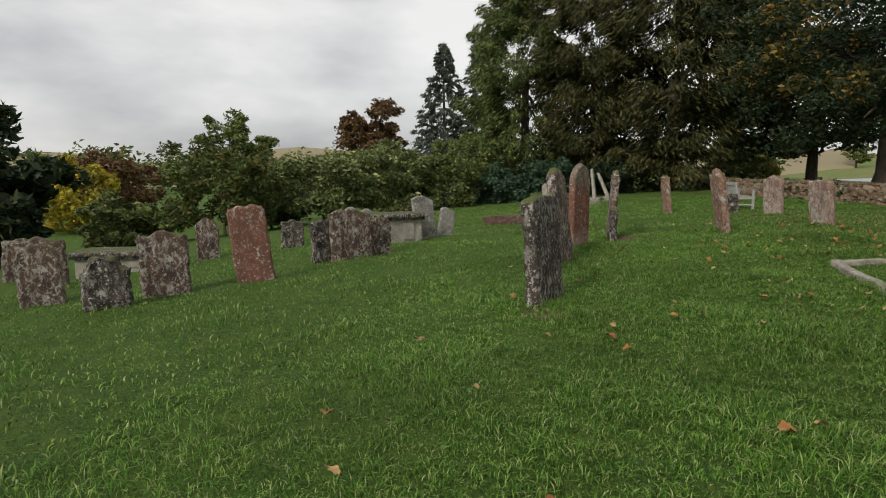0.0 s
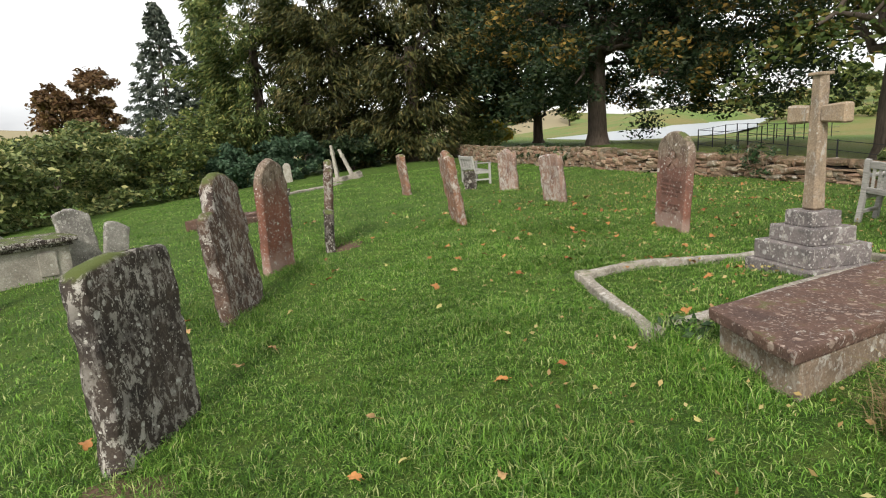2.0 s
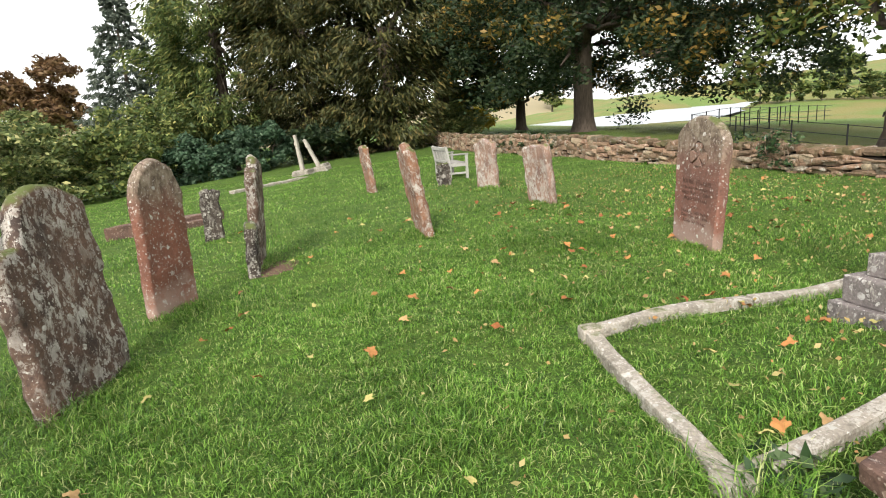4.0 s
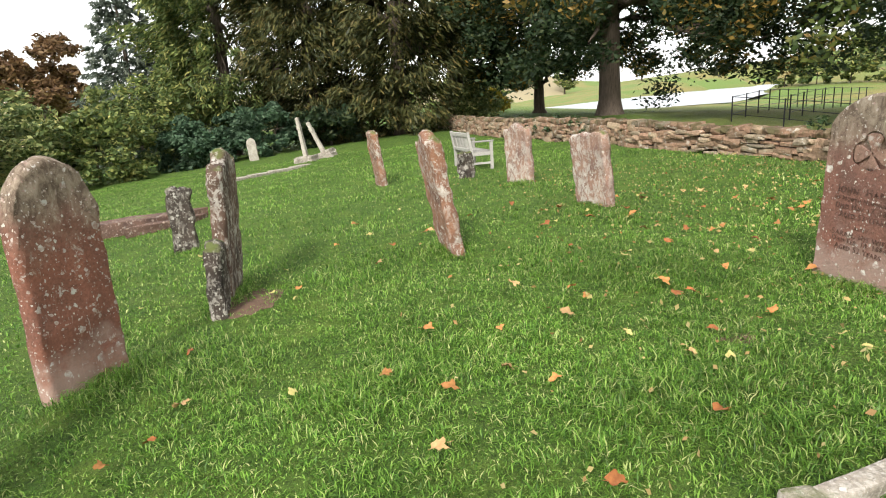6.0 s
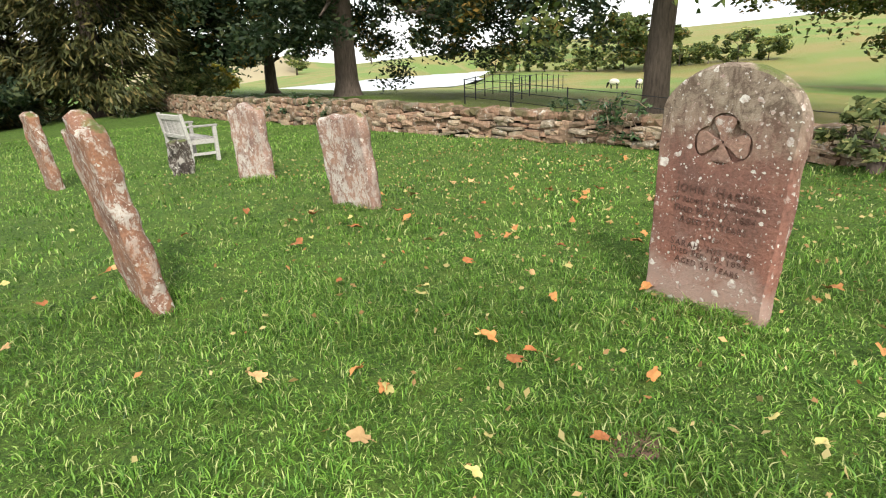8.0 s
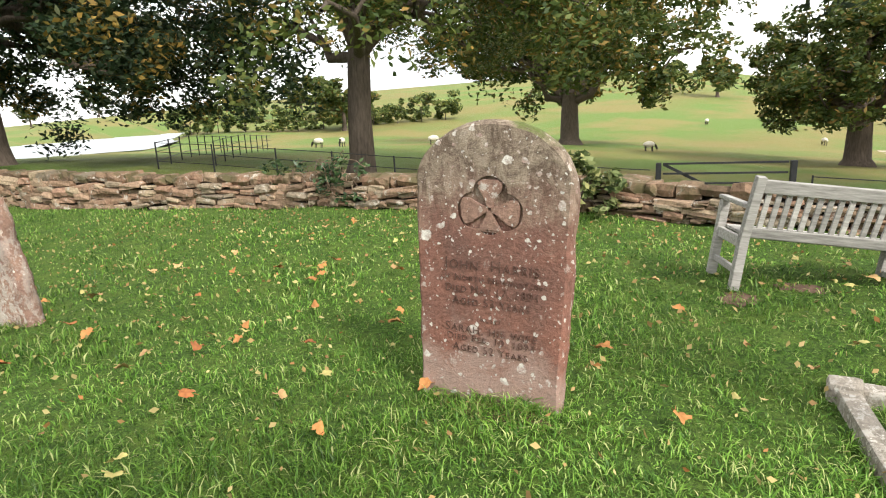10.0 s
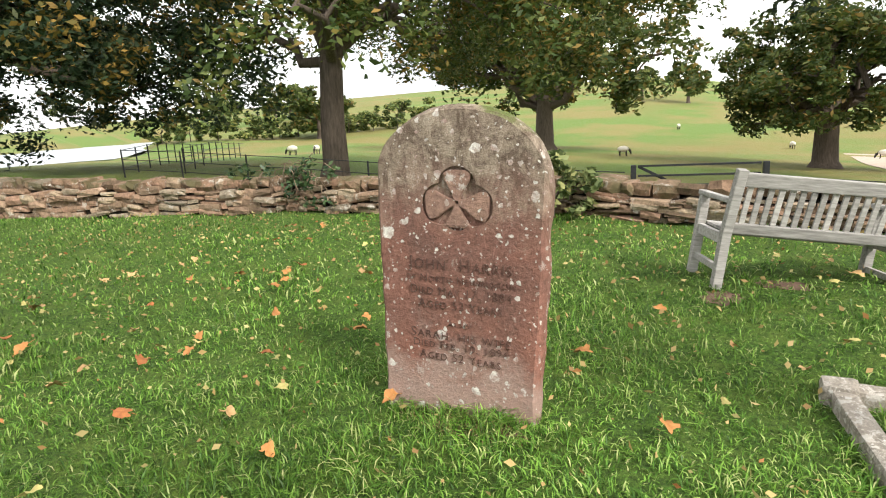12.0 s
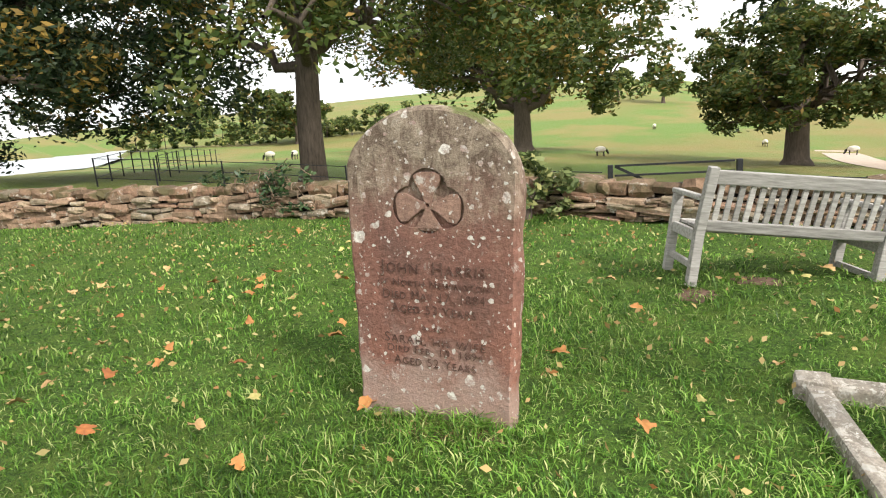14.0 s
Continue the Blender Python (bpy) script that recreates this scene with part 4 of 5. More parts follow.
tree("oak_tree", 10.9, 35.4, 6.2, 0.50, 6.0, (9.6, 8.8, 6.6), 560, 140, 0.125, DARK_LEAF, "tall dark-leaved oak with low hanging boughs", 106, limbs=16, low=-0.78, off=(1.6, -0.5), extra=(SUNLIT_BROWN_OAK_LEAF, 0.45), hollow=0.2, clump_r=0.13, pad=5)
tree("oak_tree", 17.8, 23.2, 6.4, 0.43, 8.4, (9.5, 9.5, 6.4), 500, 140, 0.105, OAK_LEAF, "spreading oak in the pasture with turning leaves", 107, limbs=20, lean=(0.25, -0.3), off=(1.3, -2.0), low=-0.78, extra=(SUNLIT_BROWN_OAK_LEAF, 0.25), hollow=0.25, base=-0.1, clump_r=0.12, pad=5)
tree("oak_tree", 48.8, 27, 4.2, 0.75, 7.8, (10.0, 10.0, 6.2), 300, 100, 0.26, OAK_LEAF, "big round parkland oak with a browse line", 108, limbs=9, low=-0.75, extra=(SUNLIT_BROWN_OAK_LEAF, 0.15), clump_r=0.14)
tree("oak_tree", 39.8, 7.5, 3.0, 0.60, 4.9, (5.6, 5.6, 4.2), 280, 105, 0.16, OAK_LEAF, "grey-green parkland oak with a wide low crown", 109, limbs=11, low=-0.66, clump_r=0.14)
tree("cedar_tree", 24.2, 2.2, 9, 0.6, 9.4, (8.0, 8.0, 5.6), 220, 110, 0.15, DARK_LEAF, "dark spreading cedar with layered boughs", 110, limbs=12, low=-0.8, clump_r=0.12, spray=0.3)
spruce(-20.8, 55.9, 16.4, 5.2, "tall grey-green spruce behind the shrubs", 111)
spruce(-17.0, 57.2, 17.4, 5.2, "tall grey-green spruce behind the shrubs", 112)
tree("beech_tree", -41.5, 79.4, 6, 0.4, 9.4, (5.2, 5.2, 4.6), 110, 80, 0.34, RUST_LEAF, "rust-brown autumn tree on the skyline", 113, limbs=6, pad=2, clump_r=0.2)
tree("ash_tree", -35.5, 41.6, 5, 0.3, 6.3, (3.4, 3.4, 3.0), 70, 70, 0.2, OLIVE_LEAF, "thin grey-green tree rising above the shrubs", 114, limbs=6, pad=2, clump_r=0.2)
tree("yew_tree", -21.4, 11.2, 3, 0.4, 2.6, (3.5, 3.5, 3.4), 150, 100, 0.19, DARK_LEAF, "large dark yew at the edge of the yard", 115, limbs=5, low=-0.97)
tree("maple_tree", -36, 26.7, 2, 0.2, 2.6, (3.0, 3.0, 2.8), 80, 80, 0.19, YELLOW_LEAF, "bright yellow autumn maple beyond the yard", 116, limbs=4, pad=2, clump_r=0.2)
tree("beech_tree", -46.2, 38, 2, 0.25, 2.6, (4.4, 4.4, 3.0), 90, 80, 0.25, RUST_LEAF, "orange-brown autumn tree beyond the yard", 117, limbs=4, pad=2, clump_r=0.2)
# shrubbery along the lower edge
for k, (x, y, rx, ry, h, m2, lab) in enumerate((
        (-22.7, 19.3, 2.4, 2.2, 2.3, OLIVE_LEAF, "rounded yellow-green shrub at the yard's edge"),
        (-18.6, 20.6, 3.0, 2.6, 4.2, OAK_LEAF, "large green shrub with yellowing tips"),
        (-19.5, 25.2, 2.6, 2.6, 3.8, OLIVE_LEAF, "dense green shrub behind the tombs"),
        (-15.6, 24.2, 2.6, 2.4, 3.4, BUSH_LEAF, "dark green shrub behind the tombs"),
        (-15.2, 28.6, 2.8, 2.6, 4.2, BUSH_LEAF, "pale green arching shrub above the grass"),
        (-16.0, 33.4, 3.0, 2.8, 4.4, BUSH_LEAF, "pale green arching shrub above the grass"),
        (-12.4, 32.0, 2.4, 2.2, 3.0, OLIVE_LEAF, "dark rhododendron at the foot of the trees"),
        (-12.6, 37.0, 2.8, 2.6, 4.6, OLIVE_LEAF, "bright green shrub under the evergreens"),
        (-9.4, 35.4, 2.2, 2.0, 2.2, RHODO_LEAF, "bluish rhododendron at the foot of the trees"),
        (-6.6, 37.0, 2.2, 2.0, 2.6, RHODO_LEAF, "dark rhododendron at the foot of the trees"),
        (-3.2, 37.6, 2.0, 1.8, 2.0, DARK_LEAF, "dark shrub in the shade of the yews"),
        (-26.5, 33.5, 3.6, 3.2, 5.0, OAK_LEAF, "broad green shrub in the hedge line"),
        (-21.5, 38.0, 3.4, 3.2, 4.6, OLIVE_LEAF, "olive shrub in the hedge line"),
        (6.4, 58.0, 3.0, 3.0, 3.4, BUSH_LEAF, "pale shrub on the lake shore"),
        (4.6, 41.0, 1.6, 1.5, 2.2, BUSH_LEAF, "pale yellow-green shrub behind the wall"),
        (7.2, 52.0, 1.8, 1.6, 2.2, YELLOW_LEAF, "yellow autumn shrub behind the wall"))):
    shrub(x, y, rx, ry, h, m2, lab, 200 + k, size=0.12 if y < 45 else 0.2)
# woods across the lake and on the ridges
rng_w = np.random.default_rng(5)
FAR_WOODS = [(73, 97, 6.5, OLIVE_LEAF), (81, 92, 7.0, OAK_LEAF), (89, 96, 6.0, OLIVE_LEAF), (64, 66, 7.5, OAK_LEAF), (120, 26, 7, OAK_LEAF), (128, 36, 6, OLIVE_LEAF), (30, 190, 7, OLIVE_LEAF), (62, 230, 9, OLIVE_LEAF), (100, 250, 10, OAK_LEAF), (150, 300, 12, OLIVE_LEAF)]
for k in range(11):
    shrub(52 + 2.6 * k, 84 - 2.6 * k, 2.4, 2.4, 3.6 + 0.8 * rng_w.random(), OLIVE_LEAF, "rounded bush in the hedge beside the lake", 350 + k, clumps=40, per=50, size=0.26, name="hedge_bush")
for k, (x, y, h, m2) in enumerate(FAR_WOODS):
    tree("parkland_tree", x, y, h * 0.4, 0.3, h * 0.62, (h * 0.5, h * 0.5, h * 0.46), 56, 50, 0.4, m2, "distant rounded green parkland tree", 300 + k, limbs=3, low=-0.93, pad=2, clump_r=0.2)
rng = np.random.default_rng(77)
cs, cr = [], []
for k in range(150):
    a = -78 + 80 * k / 150 + rng.normal(0, 1)
    d = 120 + 50 * rng.random()
    x, y = d * math.sin(radians(a)), d * math.cos(radians(a))
    hgt = 4 + 4 * rng.random()
    for q in range(7):
        cs.append((x + rng.normal(0, 1.8), y + rng.normal(0, 1.8), -1.5 + hgt * (0.3 + 0.7 * rng.random())))
        cr.append(2.0)
tagged(put("far_woodland", quick_mesh("far_woodland", leaves(cs, cr, 28, 0.55, rng, 1.0), 4, OLIVE_LEAF)), "distant belt of mixed woodland round the yard", "woodland", kind="stuff")


# ---------------------------------------------------------------- park fence, gate, sheep
def fence(pts, label, spacing=1.9, h=1.0):
    e = empty("estate_fence", pts[0][0], pts[0][1], gz(*pts[0]))
    tagged(e, label, "fence")
    o = e.matrix_world.translation
    post = bpy.data.meshes.new("post")
    bm = box_bm(0.04, 0.04, h + 0.25, (0, 0, h / 2 - 0.12), 0.005)
    bm.to_mesh(post)
    bm.free()
    post.materials.append(BLACK_IRON)
    for a, b2 in zip(pts, pts[1:]):
        a, b2 = Vector(a), Vector(b2)
        n = max(1, int((b2 - a).length / spacing))
        ps = [a.lerp(b2, k / n) for k in range(n + 1)]
        for p in ps[:-1]:
            ob = put("post", post, e)
            ob.location = (p.x - o.x, p.y - o.y, gz(*p) - o.z)
        for z in (0.3, 0.64, h - 0.03):
            vs, fs = tube([Vector((p.x - o.x, p.y - o.y, gz(*p) - o.z + z)) for p in ps], [0.013] * len(ps), 5)
            put("rail", mesh_from("rail", vs, fs, BLACK_IRON), e)


fence([(13.9, 29.6), (14.6, 24.0), (15.6, 17.5), (16.4, 12.6)], "black iron estate railing along the pasture")
fence([(13.9, 29.6), (21.5, 37.5), (29.4, 45)], "black iron estate railing running down to the lake")
fence([(16.2, 29.4), (24.0, 36.8), (31.0, 43.2)], "second line of black iron railing near the lake")
fence([(17.0, 9.2), (17.4, 3.0), (17.8, -8.0)], "black iron estate railing beyond the gate")
gate = empty("field_gate", 16.4, 12.4, gz(16.4, 12.4))
gate.matrix_world = pose(16.4, 12.4, gz(16.4, 12.4), 0, 0, -76)
tagged(gate, "black painted timber field gate", "gate")
for s in (0, 2.9):
    part("gate_post", box_bm(0.13, 0.13, 1.4, (s, 0, 0.45), 0.015), BLACK_IRON, gate)
for z in (0.2, 0.42, 0.64, 0.88, 1.12):
    part("bar", box_bm(2.7, 0.03, 0.05, (1.45, 0, z), 0.006), BLACK_IRON, gate)
part("brace", box_bm(1.9, 0.035, 0.07, (0.95, 0.04, 0.66), 0.006, Matrix.Rotation(radians(28), 4, "Y")), BLACK_IRON, gate)


def sheep(x, y, rot, s=0.78):
    bm = bmesh.new()
    r = bmesh.ops.create_icosphere(bm, subdivisions=3, radius=1.0)
    for v in bm.verts:
        n = noise.noise(v.co * 4 + Vector((x, y, 0))) * 0.07
        v.co = Vector((v.co.x * 0.52, v.co.y * 0.27, v.co.z * 0.29)) * (1 + n) + Vector((0, 0, 0.62))
    e = empty("sheep", x, y, gz(x, y))
    e.matrix_world = pose(x, y, gz(x, y), 0, 0, rot) @ Matrix.Scale(s, 4)
    tagged(e, "cream woolly sheep grazing with a dark face", "sheep", "grazing sheep")
    part("fleece", bm, WOOL, e)
    for lx in (-0.3, 0.3):
        for ly in (-0.13, 0.13):
            vs, fs = tube([Vector((lx, ly, 0.5)), Vector((lx, ly, 0.25)), Vector((lx + 0.02, ly, -0.02))], [0.06, 0.04, 0.035], 6)
            put("leg", mesh_from("leg", vs, fs, SHEEP_FACE), e)
    vs, fs = tube([Vector((0.42, 0, 0.68)), Vector((0.60, 0, 0.50)), Vector((0.70, 0, 0.27)), Vector((0.74, 0, 0.12))], [0.15, 0.12, 0.085, 0.05], 8)
    put("head", mesh_from("head", vs, fs, SHEEP_FACE), e)


for x, y, rot in ((44.2, 19.4, -60), (33.2, 40.6, 110), (35.0, 39.9, 200), (38.0, 33.5, -50), (64, 9.0, 20), (55, 3.2, 80), (78, 21, 0)):
    sheep(x, y, rot)


# ---------------------------------------------------------------- grass blades
def blades(n, xs, ys, weight, hgt, rng, broad=1.0):
    x = rng.uniform(xs[0], xs[1], n)
    y = rng.uniform(ys[0], ys[1], n)
    keep = rng.random(n) < weight(x, y)
    x, y = x[keep], y[keep]
    n = len(x)
    z = ground_z(x, y) - 0.01
    a = rng.uniform(0, 2 * np.pi, n)
    tuft = 0.6 + 0.75 * (0.5 + 0.5 * np.sin(x * 3.1 + 2 * np.sin(y * 2.3))) * (0.5 + 0.5 * np.sin(y * 2.7 + x)) + 0.35 * np.sin(x * 11 + 3 * np.sin(y * 7)) * np.sin(y * 13 + 2 * np.sin(x * 5))
    h = hgt * (0.5 + 0.8 * rng.random(n)) * tuft
    w = (0.0017 + 0.0017 * rng.random(n)) * broad
    out = 0.35 + 0.95 * rng.random(n)
    dx, dy = np.cos(a), np.sin(a)
    b = a + np.pi / 2 + rng.uniform(-0.6, 0.6, n)
    px, py = np.cos(b) * w, np.sin(b) * w
    base = np.stack([x, y, z], 1)
    side = np.stack([px, py, np.zeros(n)], 1)
    mid = base + np.stack([dx * h * out * 0.32, dy * h * out * 0.32, h * 0.55], 1)
    tip = base + np.stack([dx * h * out, dy * h * out, h * (1.0 - 0.35 * out)], 1)
    return np.stack([base, mid + side, tip, mid - side], 1).reshape(-1, 3)


PTS = np.array([(0.0, -0.5), (0.3, 1.8), (0.7, 3.4), (0.85, 5.9), (0.8, 7.4), (1.4, 8.7), (2.1, 9.2)])


def near_path(x, y):
    d = np.full(len(x), 99.0)
    for a, b2 in zip(PTS, PTS[1:]):
        t = np.clip(((x - a[0]) * (b2 - a)[0] + (y - a[1]) * (b2 - a)[1]) / ((b2 - a) @ (b2 - a)), 0, 1)
        d = np.minimum(d, np.hypot(x - a[0] - t * (b2 - a)[0], y - a[1] - t * (b2 - a)[1]))
    return np.clip(1.1 - d / 4.4, 0.05, 1) * (x < wall_x(y) - 0.1)


rng = np.random.default_rng(12)
q = np.concatenate([blades(810000, (-3.6, 6.6), (0.3, 14.0), near_path, 0.074, rng, 1.15),
                    blades(210000, (-11, 8.6), (0.3, 30), lambda a, b: (a < wall_x(b) - 0.15) * (near_path(a, b) < 0.3), 0.075, rng, 2.4)])
tagged(put("grass", quick_mesh("grass", q, 4, GRASS)), "short green grass blades", "grass", kind="stuff")


def tuft(x, y, rx, ry, hgt, n, material, name, label, seed):
    rng = np.random.default_rng(seed)
    q = blades(n, (x - rx, x + rx), (y - ry, y + ry), lambda a, b: np.clip(1.15 - ((a - x) / rx) ** 2 - ((b - y) / ry) ** 2, 0, 1), hgt, rng)
    tagged(put(name, quick_mesh(name, q, 4, material)), label, "grass tuft", kind="stuff")


DRY_GRASS = leaf_mat("dry_grass", greens((0.16, 0.11, 0.05), (0.26, 0.19, 0.09), (0.36, 0.28, 0.14), (0.12, 0.15, 0.04)), 0.3)
tuft(2.95, 4.75, 0.42, 0.40, 0.34, 5200, DRY_GRASS, "dry_grass", "mound of dead tangled grass beside the ledger tomb", 71)
tuft(2.2, 5.9, 0.30, 0.65, 0.17, 5200, GRASS, "long_grass", "longer rank grass along the tomb's edge", 72)
tuft(1.93, 7.3, 0.16, 1.0, 0.09, 4000, GRASS, "long_grass", "longer rank grass along the grave kerb", 73)
tuft(3.92, 10.3, 0.22, 0.48, 0.13, 3600, GRASS, "long_grass", "longer grass round the foot of the headstone", 74)
tuft(3.84, 10.3, 0.10, 0.34, 0.07, 900, DRY_GRASS, "dry_grass", "dry yellowed grass at the foot of the headstone", 75)
for k, (tx, ty, ry2) in enumerate(((-1.28, 5.9, 0.55), (-1.45, 8.5, 0.65), (-1.45, 10.15, 0.45), (-1.05, 11.8, 0.6), (1.15, 12.45, 0.4), (3.2, 14.2, 0.4), (-2.3, 14.1, 0.3), (2.7, 16.6, 0.4))):
    tuft(tx, ty, 0.26, ry2, 0.11, 2200, GRASS, "long_grass", "longer grass round the foot of a headstone", 76 + k)


# ---------------------------------------------------------------- fallen leaves
def fallen_mesh(k, seed):
    rng = random.Random(seed)
    rim = []
    n = 22
    for i in range(n):
        a = 2 * math.pi * i / n
        lobe = 0.62 + 0.38 * abs(math.cos(2.5 * a))
        r = 0.042 * lobe * (0.85 + 0.3 * rng.random())
        rim.append((r * math.cos(a) * 1.25, r * math.sin(a) * 0.85, 0.012 * math.sin(2 * a + seed) + 0.010 * rng.random()))
    vs = [(0, 0, 0.004)] + rim
    fs = [[0, 1 + i, 1 + (i + 1) % n] for i in range(n)]
    v2, f2 = tube([Vector((-0.045, 0, 0.006)), Vector((-0.075, 0.008, 0.010))], [0.0018, 0.0012], 4)
    fs += [[i + len(vs) for i in f] for f in f2]
    return mesh_from("fallen_leaf", vs + v2, fs, FALLEN[k])


LEAF_MESH = [fallen_mesh(k % 4, 30 + k) for k in range(8)]
NAMES = ("curled orange-brown fallen leaf on the grass", "pale tan fallen leaf on the grass", "dark russet fallen leaf on the grass", "small yellowish fallen leaf on the grass")
rng_l = random.Random(9)
made = 0
while made < 290:
    x, y = rng_l.uniform(-2.2, 7.4), rng_l.uniform(1.2, 14.5)
    dens = 0.36 + 0.64 * max(0, min(1, (x - 0.3) / 3.0)) * max(0.15, min(1, (y - 3) / 6))
    if rng_l.random() > dens or x > float(wall_x(y)) - 0.4:
        continue
    k = rng_l.choice((0, 0, 1, 1, 2, 3, 3, 4, 5, 6, 7, 7))
    ob = put("fallen_leaf", LEAF_MESH[k])
    s = rng_l.uniform(0.75, 1.2) * (0.7 if k % 4 == 3 else 1.0)
    ob.matrix_world = pose(x, y, gz(x, y) + 0.066, rng_l.uniform(-25, 25), rng_l.uniform(-25, 25), rng_l.uniform(0, 360)) @ Matrix.Scale(s, 4)
    tagged(ob, NAMES[k % 4], "fallen leaf", "fallen autumn leaves")
    made += 1


rng = np.random.default_rng(31)
lx, ly = rng.uniform(0.5, 8.3, 5600), rng.uniform(4, 18, 5600)
ok = (rng.random(5600) < np.clip((lx - 0.5) / 5, 0.03, 0.75)) & (lx < wall_x(ly) - 0.4)
lx, ly = lx[ok], ly[ok]
lc = np.stack([lx, ly, ground_z(lx, ly) + 0.066], 1)
LITTER = leaf_mat("leaf_litter", greens((0.26, 0.15, 0.06), (0.36, 0.26, 0.10), (0.42, 0.37, 0.16), (0.34, 0.14, 0.045)), 0.2)
tagged(put("leaf_litter", quick_mesh("leaf_litter", leaves(lc, [0.02] * len(lc), 1, 0.019, rng, 0.3, 0.0, 0.6) , 4, LITTER)), "small pale fallen leaves strewn over the grass", "leaf litter", kind="stuff")


# bare earth patches at the foot of stones
def bare_patch(x, y, rx, ry, seed):
    rng = random.Random(seed)
    vs, fs = [(x, y, gz(x, y) + 0.014)], []
    for i in range(20):
        a = 2 * math.pi * i / 20
        r = 0.75 + 0.5 * rng.random()
        px, py = x + rx * r * math.cos(a), y + ry * r * math.sin(a)
        vs.append((px, py, gz(px, py) + 0.002))
    fs = [[0, 1 + i, 1 + (i + 1) % 20] for i in range(20)]
    tagged(put("bare_earth", mesh_from("bare_earth", vs, fs, SOIL)), "bare patch of brown earth in the turf", "earth patch", kind="stuff")


for k, p in enumerate(((-1.22, 5.25, 0.28, 0.2), (-0.75, 11.5, 0.25, 0.35), (2.65, 9.62, 0.11, 0.09), (3.90, 10.25, 0.10, 0.22), (5.9, 9.45, 0.14, 0.12), (6.3, 9.1, 0.12, 0.18))):
    bare_patch(*p, 60 + k)


# ---------------------------------------------------------------- ivy
def ivy(x, y, rx, ry, h, label, seed, n=420, stems=26, base=None, size=0.045, material=None):
    rng = np.random.default_rng(seed)
    z = gz(x, y) if base is None else base
    e = empty("ivy_plant", x, y, z)
    tagged(e, label, "ivy")
    c = np.stack([rng.normal(0, rx, 40), rng.normal(0, ry, 40), h * rng.random(40)], 1)
    put("leaves", quick_mesh("leaves", leaves(c, [0.12] * 40, n // 40, size, rng, 0.8, 0.2), 4, material or IVY_LEAF), e)
    lv, lf = [], []
    for k in range(stems):
        p = Vector((rng.normal(0, rx), rng.normal(0, ry * 0.6), h * rng.random()))
        lp = limb_path(p, p + Vector((rng.normal(0, 0.12), rng.normal(0, 0.25), rng.normal(-0.15, 0.15))), rng, 0.2, 4)
        v2, f2 = tube(lp, [0.006] * 5, 4)
        lf += [[i + len(lv) for i in f] for f in f2]
        lv += v2
    if stems:
        put("stem_tangle", mesh_from("stem_tangle", lv, lf, HEDGE_WOOD), e)


ivy(2.32, 6.42, 0.09, 0.07, 0.10, "dark ivy tuft between kerb and ledger tomb", 401, 160, 0)
ivy(8.15, 15.6, 0.10, 0.55, 0.75, "ivy and dead stems tumbling over the wall", 402, 900, 90)
ivy(6.0, 24.2, 0.14, 0.8, 0.75, "dark ivy matted along the wall", 403, 1500, 20)
ivy(5.3, 27.5, 0.14, 0.9, 0.75, "dark ivy matted along the wall", 404, 1500, 20)
shrub(8.4, 11.6, 0.40, 0.55, 0.85, BUSH_LEAF, "yellow-green shrub growing against the wall", 405, clumps=30, per=40, size=0.06)


# ---------------------------------------------------------------- the dry stone wall
wall = empty("wall_east", 8.5, 12, gz(8.5, 12))
tagged(wall, "low dry stone wall of reddish rubble with rounded coping", "stone wall", kind="structure")
WO = wall.matrix_world.translation


def wall_height(y):
    return float(np.interp(y, [6, 10, 13, 17, 21, 28, 40], [0.44, 0.42, 0.45, 0.54, 0.66, 0.72, 0.8]))


def stone_mesh(seed, rounded, material):
    rng = random.Random(seed)
    bm = bmesh.new()
    bmesh.ops.create_cube(bm, size=1.0)
    bmesh.ops.subdivide_edges(bm, edges=bm.edges[:], cuts=1, use_grid_fill=True)
    for v in bm.verts:
        d = v.co.normalized() * 0.58
        v.co = v.co.lerp(d, rounded) + Vector((rng.uniform(-1, 1), rng.uniform(-1, 1), rng.uniform(-1, 1))) * 0.055
    me = bpy.data.meshes.new("stone")
    bm.to_mesh(me)
    bm.free()
    me.materials.append(material)
    return me


STONES = [stone_mesh(500 + k, 0.24, WALL) for k in range(9)]
COPES = [stone_mesh(600 + k, 0.36, COPING) for k in range(6)]
rng_s = random.Random(4)
spots = []
ys = np.arange(-8, 44, 0.02)
xs_w = wall_x(ys)
arc = np.concatenate([[0], np.cumsum(np.hypot(np.diff(xs_w), np.diff(ys)))])


def along(s):
    y = float(np.interp(s, arc, ys))
    return float(wall_x(y)), y


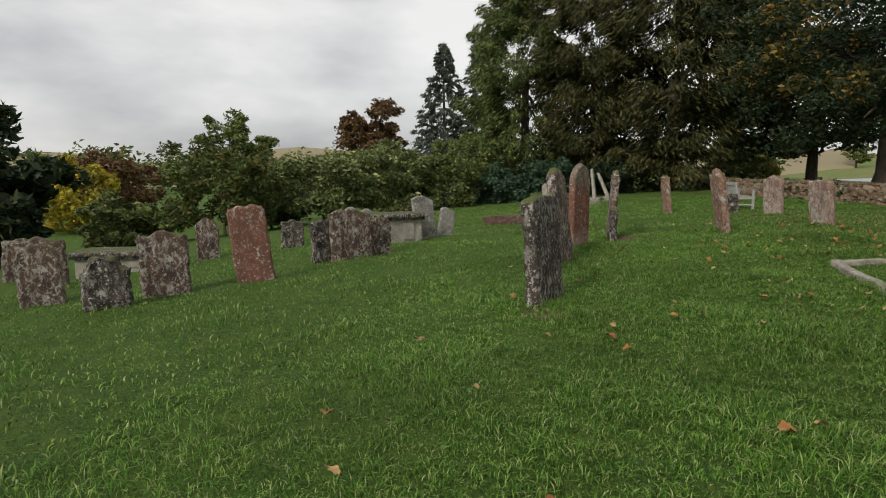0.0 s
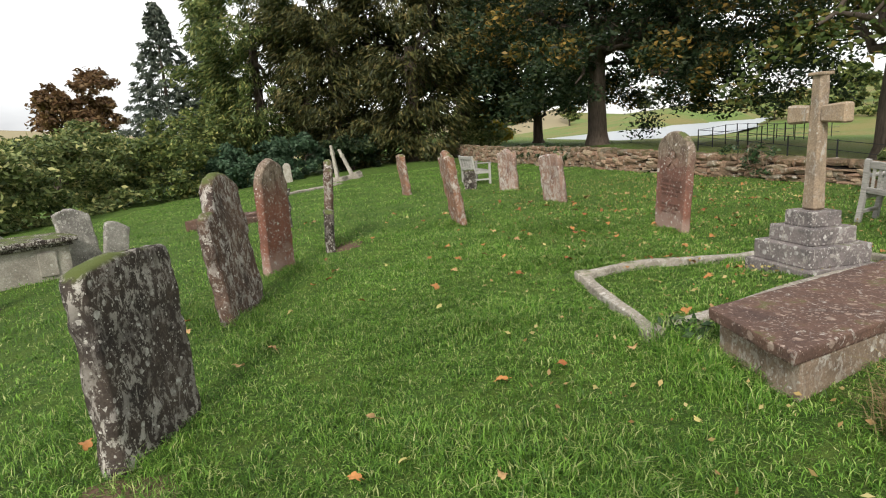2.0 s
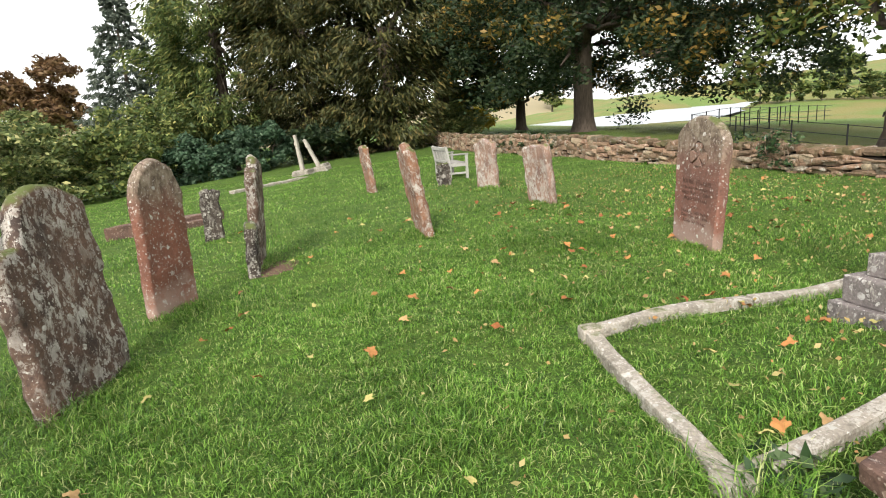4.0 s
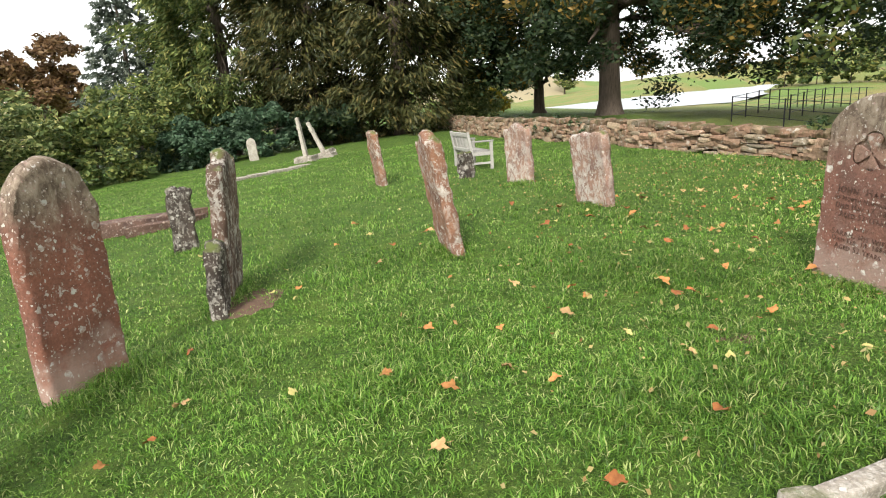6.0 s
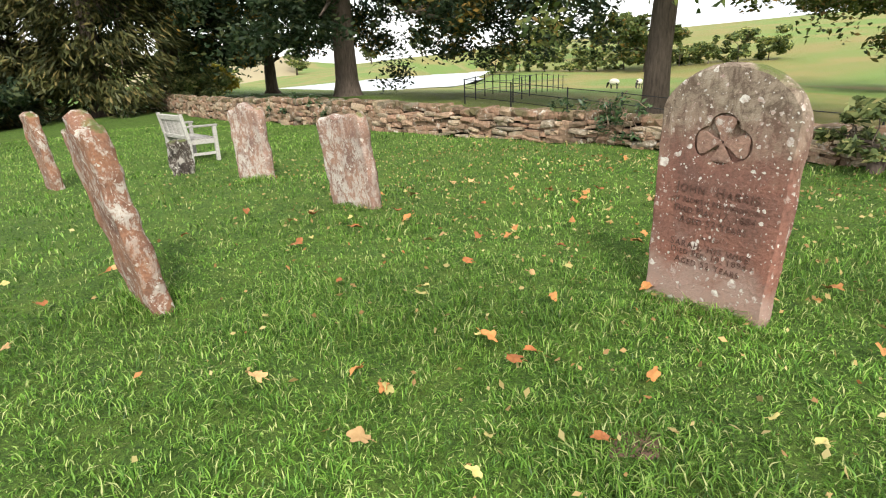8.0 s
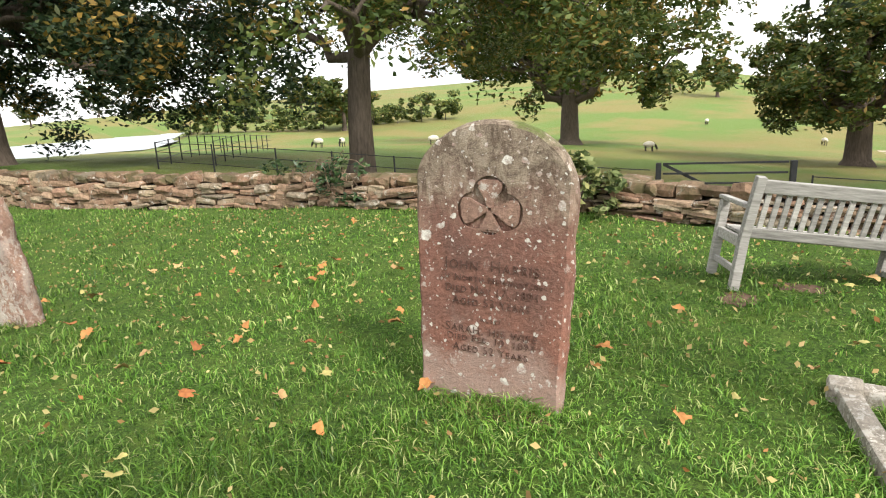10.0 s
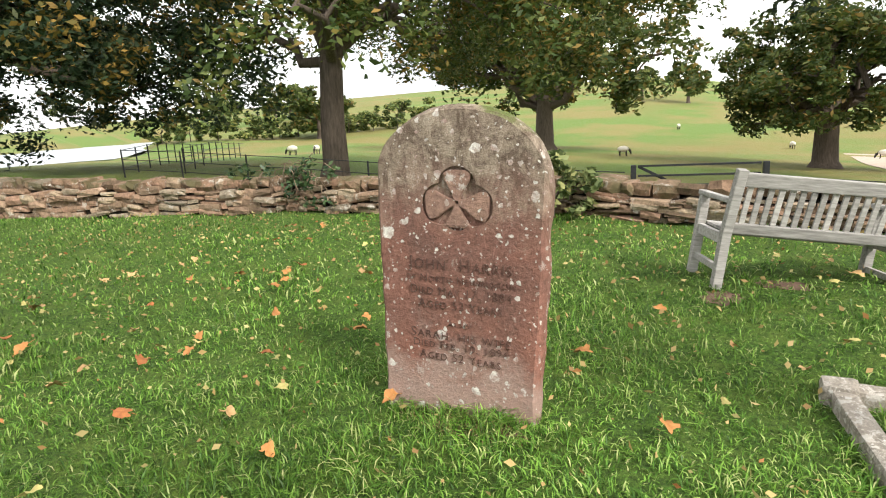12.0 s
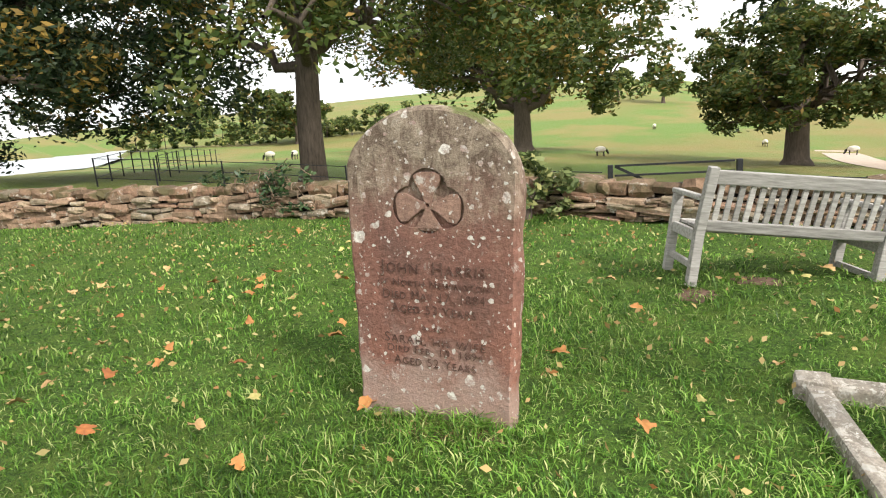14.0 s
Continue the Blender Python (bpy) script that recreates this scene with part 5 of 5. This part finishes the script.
for course in range(6):
    s = rng_s.random() * 0.2
    while s < arc[-1] - 0.5:
        ln = rng_s.choice((0.12, 0.18, 0.24, 0.3, 0.4, 0.5)) * rng_s.uniform(0.85, 1.15)
        x, y = along(s + ln / 2)
        x2, y2 = along(s + ln / 2 + 0.1)
        turn = math.degrees(math.atan2(y2 - y, x2 - x))
        hh = wall_height(y)
        ch = (hh - 0.15) / 5
        if course < 5:
            for dep in ((-0.13,) if y > 4 else (0.0,)):
                nx = math.sin(radians(turn)) * dep
                ny = -math.cos(radians(turn)) * dep
                spots.append((y, STONES, x + nx, y + ny, gz(x, y) + ch * (course + 0.5 + rng_s.uniform(-0.3, 0.3)), turn + rng_s.uniform(-7, 7), ln * 0.98, 0.26 * rng_s.uniform(0.7, 1.4), ch * rng_s.choice((0.75, 1.0, 1.2, 1.6))))
        s += ln
s = 0.0
while s < arc[-1] - 0.5:
    ln = rng_s.uniform(0.12, 0.34)
    x, y = along(s + ln / 2)
    x2, y2 = along(s + ln / 2 + 0.1)
    turn = math.degrees(math.atan2(y2 - y, x2 - x))
    spots.append((y, COPES, x, y, gz(x, y) + wall_height(y) - 0.075, turn + rng_s.uniform(-10, 10), ln * 1.05, 0.44 * rng_s.uniform(0.8, 1.1), rng_s.uniform(0.12, 0.2)))
    s += ln
near_spots, far_v, far_f, far_m = [], [], [], []
for sp in spots:
    y, pool, px, py, pz, turn, sx, sy, sz = sp
    me = rng_s.choice(pool)
    m = pose(px - WO.x, py - WO.y, pz - WO.z, rng_s.uniform(-9, 9), rng_s.uniform(-9, 9), turn + 180 * rng_s.choice((0, 1))) @ Matrix.Diagonal((sx, sy, sz, 1))
    if 10.2 < y < 18.3 and len(near_spots) < 300:
        near_spots.append((me, m))
    else:
        k = len(far_v)
        far_v += [m @ v.co for v in me.vertices]
        far_f += [[i + k for i in p.vertices] for p in me.polygons]
        far_m += [1 if pool is COPES else 0] * len(me.polygons)
# core sheet behind the rubble, its dark colour standing for shade in the gaps
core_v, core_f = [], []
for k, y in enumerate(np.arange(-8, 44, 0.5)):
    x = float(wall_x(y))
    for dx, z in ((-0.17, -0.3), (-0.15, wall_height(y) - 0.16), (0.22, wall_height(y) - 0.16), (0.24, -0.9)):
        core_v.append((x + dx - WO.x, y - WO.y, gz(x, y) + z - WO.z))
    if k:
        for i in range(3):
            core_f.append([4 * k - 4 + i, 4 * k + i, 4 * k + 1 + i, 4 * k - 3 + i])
put("core", mesh_from("core", core_v, core_f, GAP_SHADE, False), wall, "heart of the wall, coloured dark as shade between the stones")
rest = put("rubble", mesh_from("rubble", far_v, far_f, WALL, False), wall)
rest.data.materials.append(COPING)
rest.data.polygons.foreach_set("material_index", far_m)
rest["kind"] = "stuff"
for me, m in near_spots:
    ob = put("stone", me, wall)
    ob.matrix_local = m
